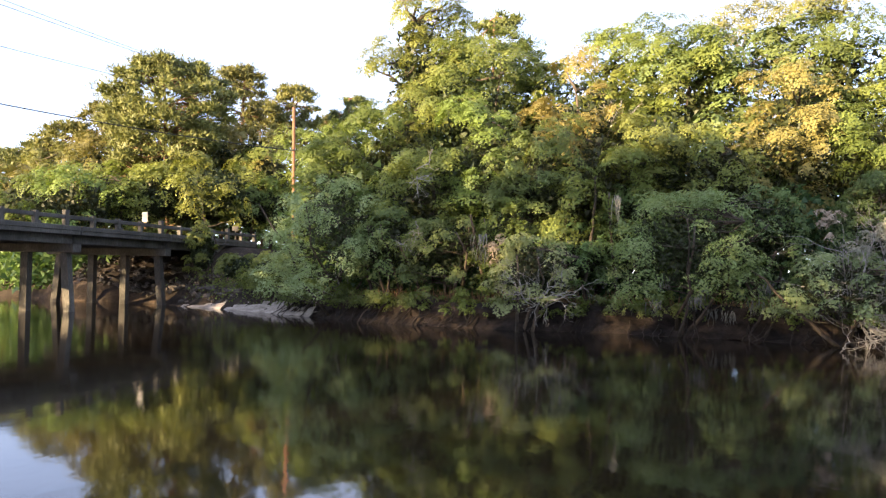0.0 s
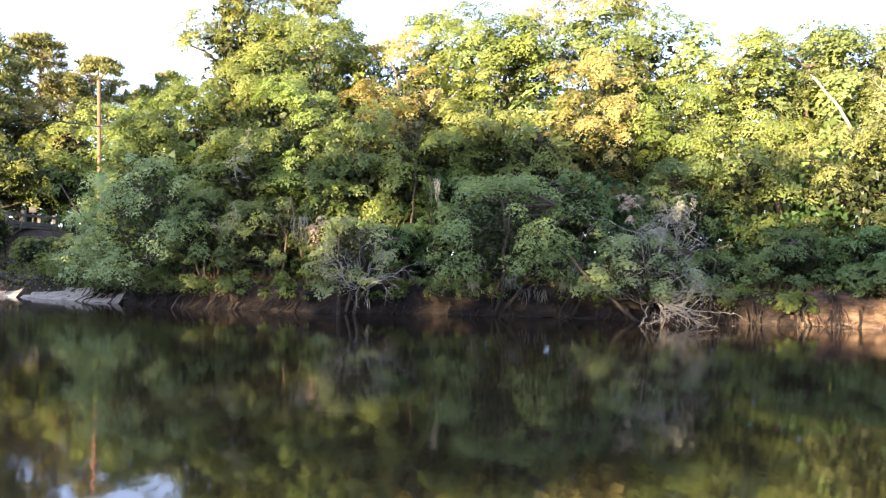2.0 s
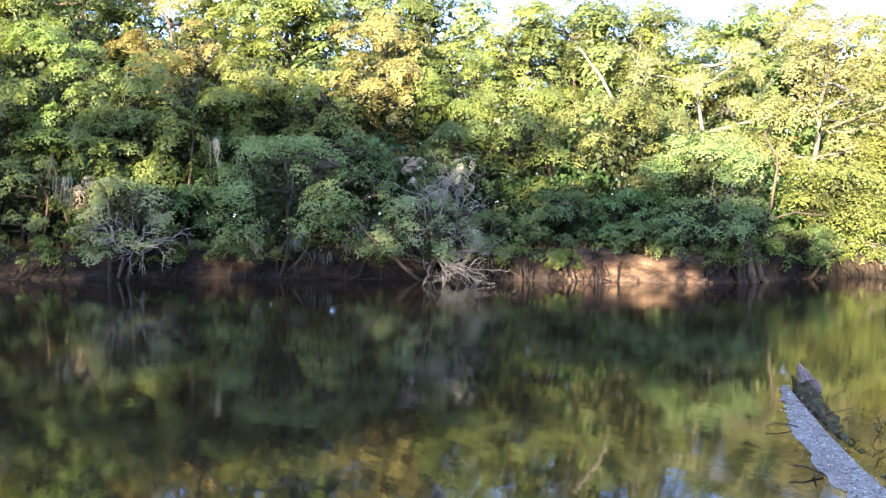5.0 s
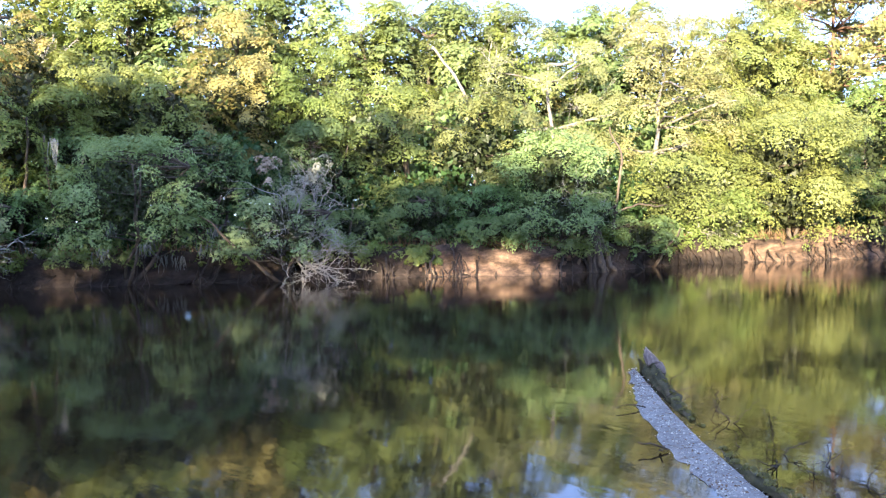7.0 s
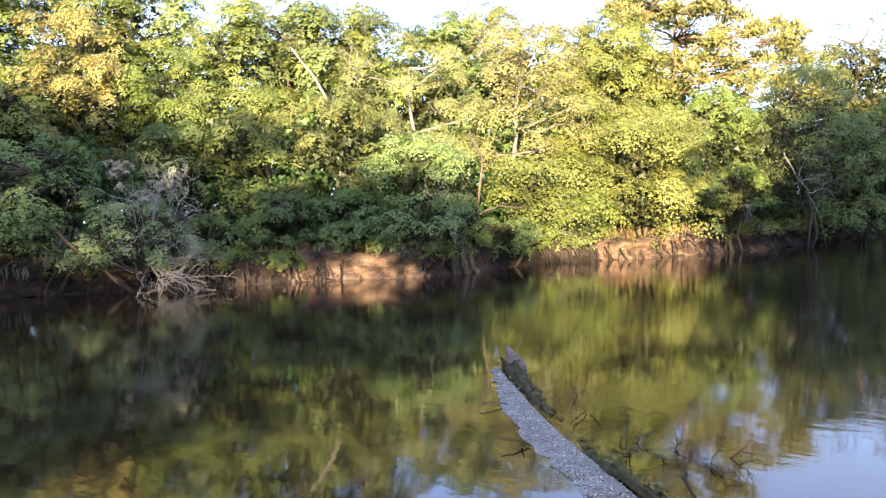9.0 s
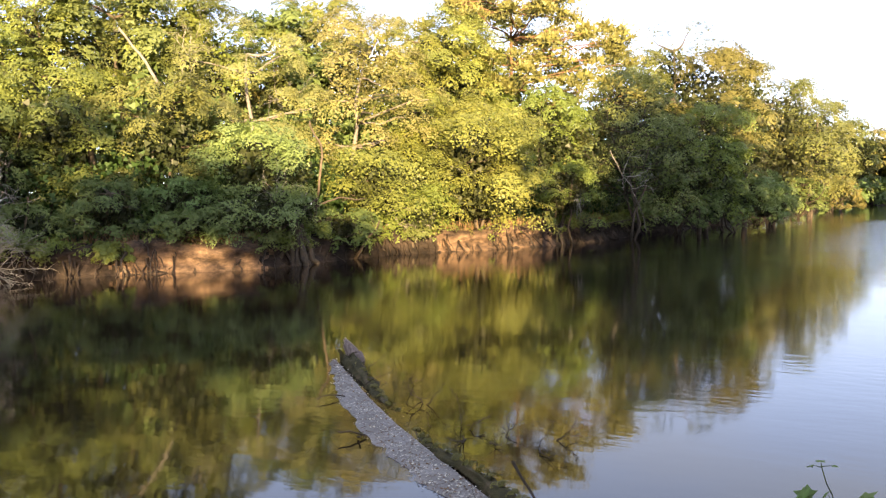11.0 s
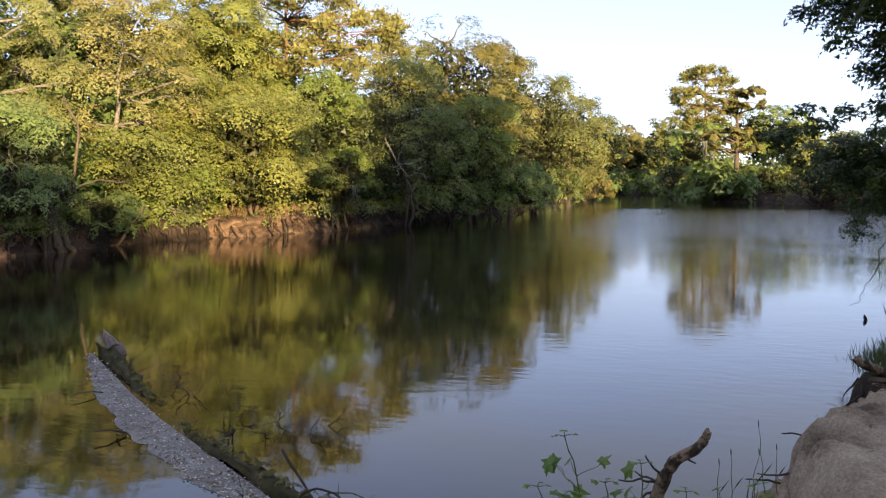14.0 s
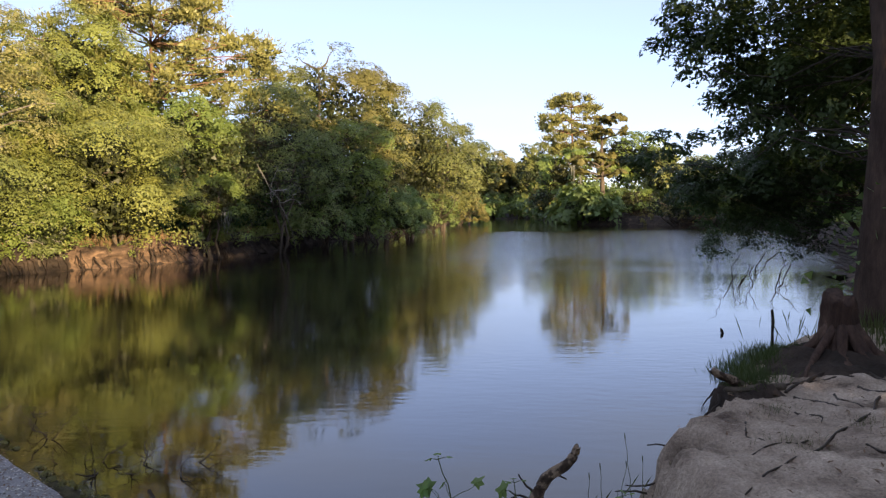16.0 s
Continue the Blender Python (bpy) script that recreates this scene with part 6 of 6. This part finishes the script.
# ---- overhead wires ----
cable("power_line", (-12.0, 66.0, 11.75), (-31.0, 40.0, 11.93), 0.4, 0.035, "thick dark cable strung to the pole")
cable("power_line", (-12.0, 66.0, 15.3), (-31.0, 40.0, 18.1), 0.1, 0.016, "thin overhead wire strung to the pole")
cable("power_line", (-11.7, 66.2, 15.1), (-30.6, 40.4, 18.5), 0.1, 0.016, "thin overhead wire strung to the pole")
cable("power_line", (-12.1, 66.2, 14.4), (-31.0, 40.0, 15.2), 0.15, 0.016, "thin overhead wire strung to the pole")

# ---- dry growth along the far bank ----
spots = []
for a, b in zip(FAR_BANK[8:22], FAR_BANK[9:23]):
    for k in range(14):
        t = (k + rng.random()) / 14
        x, y = a[0] + (b[0] - a[0]) * t, a[1] + (b[1] - a[1]) * t
        x, y = x + 0.3 + rng.random() * 0.6, y + 0.5 + rng.random() * 0.9
        spots.append((x, y, ground_at(x, y) - 0.05))
# scrub and trailing roots that hide most of the raw bank
scrub_r = np.random.default_rng(610)
edge_line = dense_line(FAR_BANK[7:24], 600)
keep = []
for p in edge_line:
    bare = 20.0 < p[0] < 25.0 or 36.5 < p[0] < 43.0 or float(ripple_field(p[0], p[1], 5.0, 611)) > (0.45 if p[0] < 20 else 0.2)
    if scrub_r.random() < (0.04 if bare else 0.5):
        keep.append((p[0] + scrub_r.normal() * 0.3 - 0.1, p[1] + scrub_r.normal() * 0.3 - 0.1, scrub_r.uniform(0.7, 1.7)))
v, f = foliage(scrub_r, keep, scrub_r.uniform(0.25, 0.6, len(keep)), 34000, 0.09, 0.9, 0.6)
tagged(new("bank_scrub", quads("bank_scrub", v, f, LEAF["mid"])), "low leafy scrub hanging over the far bank", "shrub", kind="stuff")
keep = []
for p in edge_line:
    if float(ripple_field(p[0], p[1], 6.0, 613)) < 0.0 and not 20.0 < p[0] < 25.0 and not 36.0 < p[0] < 43.0:
        keep.append((p[0] - 0.35 + scrub_r.normal() * 0.25, p[1] - 0.5 + scrub_r.normal() * 0.25, scrub_r.uniform(0.8, 1.4)))
v, f = foliage(scrub_r, keep, scrub_r.uniform(0.25, 0.5, len(keep)), 20000, 0.09, 0.8, 0.7)
tagged(new("overhanging_scrub", quads("overhanging_scrub", v, f, LEAF["deep"])), "dark leafy scrub hanging out over the water", "shrub", kind="stuff")
far_line = dense_line(FAR_BANK[21:25], 200)
keep = [(p[0] + scrub_r.normal() * 0.8, p[1] + scrub_r.normal() * 0.8 + 0.6, scrub_r.uniform(0.3, 2.6)) for p in far_line]
v, f = foliage(scrub_r, keep, scrub_r.uniform(0.6, 1.2, len(keep)), 16000, 0.22, 0.9, 0.5)
tagged(new("bank_scrub", quads("bank_scrub", v, f, LEAF["deep"])), "dark scrub hanging to the water downstream", "shrub", kind="stuff")
for line, num in ((FAR_BANK[24:27], 90), (NEAR_BANK[0:5], 80)):
    keep = [(p[0] + scrub_r.normal() * 2.0, p[1] + scrub_r.normal() * 1.0, scrub_r.uniform(0.3, 4.5)) for p in dense_line(line, num)]
    v, f = foliage(scrub_r, keep, scrub_r.uniform(1.5, 2.6, num), 9000, 0.7, 0.9, 0.4)
    tagged(new("bank_scrub", quads("bank_scrub", v, f, LEAF["deep"])), "dark scrub closing the river's far reach", "shrub", kind="stuff")
out = []
for p in np.repeat(edge_line, 2, 0)[::2]:
    x, y = p[0] - 0.15 + scrub_r.normal() * 0.3, p[1] - 0.2 + scrub_r.normal() * 0.3
    zt = scrub_r.uniform(0.6, 1.2)
    out.append(tube(bent((x + 0.4, y + 0.55, zt), (x - 0.25 + scrub_r.normal() * 0.4, y - 0.35 + scrub_r.normal() * 0.3, -0.1), scrub_r, 6, 0.3), np.linspace(0.05, 0.016, 6) * scrub_r.uniform(0.5, 1.3), 5))
tagged(new("bank_roots", quads("bank_roots", *joined(out), WETWOOD, True)), "thin roots trailing down the eroded far bank", "tree roots", kind="stuff")
grass("dry_grass", spots, 6000, 0.75, 35, LEAF["dry"], "dry tan grass and vines hanging on the far bank", spread=0.35)
grass("undergrowth", spots, 4000, 0.4, 36, LEAF["grass"], "low green undergrowth along the far bank", spread=0.5)


# ---- the woods further back ----
def woods(name, line, num, width, tall, leaf, seed, label, colour="deep"):
    """A belt of massed foliage."""
    r = np.random.default_rng(seed)
    q = dense_line(line, 400)
    i = r.integers(0, 400, num)
    x, y = q[i, 0] + r.normal(size=num) * width, q[i, 1] + r.normal(size=num) * width
    top = tall * (0.8 + 0.2 * ripple_field(x, y, 9.0, seed) + 0.12 * ripple_field(x, y, 3.5, seed + 1))
    pos = np.stack([x, y, 0.4 + top * r.random(num) ** 0.8], 1)
    nor = unit(r.normal(size=(num, 3)) + [0, 0, 0.6])
    al = unit(np.cross(nor, r.normal(size=(num, 3))))
    ln = leaf * (0.5 + r.random(num))
    return tagged(new(name, quads(name, *leaf_blades(pos, nor, al, ln, ln * 0.8), LEAF[colour])), label, "woods", kind="stuff")


woods("undergrowth_belt", [(-9, 64), (-7.5, 54), (-4, 47.5), (3, 45), (10, 43), (16, 40.5), (22, 38), (28, 34.5), (34, 32.5), (42, 29.5), (50, 27.5), (64, 27), (84, 27), (110, 27)], 36000, 1.2, 9.0, 0.42, 501, "dark undergrowth filling the wood behind the bank")
# dark sheet of leaves whose colour paints the shade under the far crowns
woods("understorey", [(-6, 47.5), (-2, 43.5), (3, 41.5), (9, 39.8), (15, 36.5), (21, 33), (27, 29.5), (34, 29), (40, 26.5), (46, 25), (54, 24.6), (64, 25.5), (84, 25.5), (104, 25.5)], 26000, 0.8, 5.2, 0.3, 510, "understorey behind the bank, its colour darkened as painted shade", "shade")
woods("far_woods", [(-110, 165), (-70, 125), (-40, 108), (-15, 98), (10, 80), (30, 62), (50, 48), (80, 44), (120, 44), (170, 48), (300, 60)], 26000, 3.5, 11.0, 1.0, 502, "dark woods standing behind the riverside trees")
woods("far_woods", [(320, 16), (180, 2), (140, -8), (125, -14), (110, -22), (80, -26), (50, -24), (30, -18)], 16000, 2.5, 7.2, 0.7, 503, "dark woods along the near bank downstream")
woods("far_woods", [(-150, 205), (-120, 170), (-90, 130), (-60, 102)], 6000, 4.0, 9.0, 1.2, 504, "dark woods upstream of the bridge")
woods("far_woods", [(330, 90), (318, 60), (308, 40), (306, 28), (310, 15), (320, 0)], 9000, 5.0, 12.0, 2.0, 505, "dark woods closing the far end of the river")
woods("bank_thicket", [(-64, 91), (-48, 75.5), (-38, 68), (-30, 62.5), (-26, 61)], 10000, 1.3, 6.0, 0.45, 506, "leafy thicket on the bank behind the bridge")
woods("bank_thicket", [(11.6, -4.4), (14, -6.0), (17, -7.0), (22, -8.6)], 22000, 0.6, 2.6, 0.11, 509, "dark fine-leaved thicket behind the landing")
woods("bank_thicket", [(22, -9.4), (28, -11), (40, -14), (60, -17.5), (90, -19)], 11000, 0.8, 2.8, 0.28, 507, "dark thicket on the near bank beyond the landing")
woods("slope_thicket", [(-12.6, 56), (-10.5, 53), (-8, 50), (-6, 47.5)], 17000, 1.7, 2.2, 0.14, 508, "leafy vines covering the slope beside the bridge", "mid")
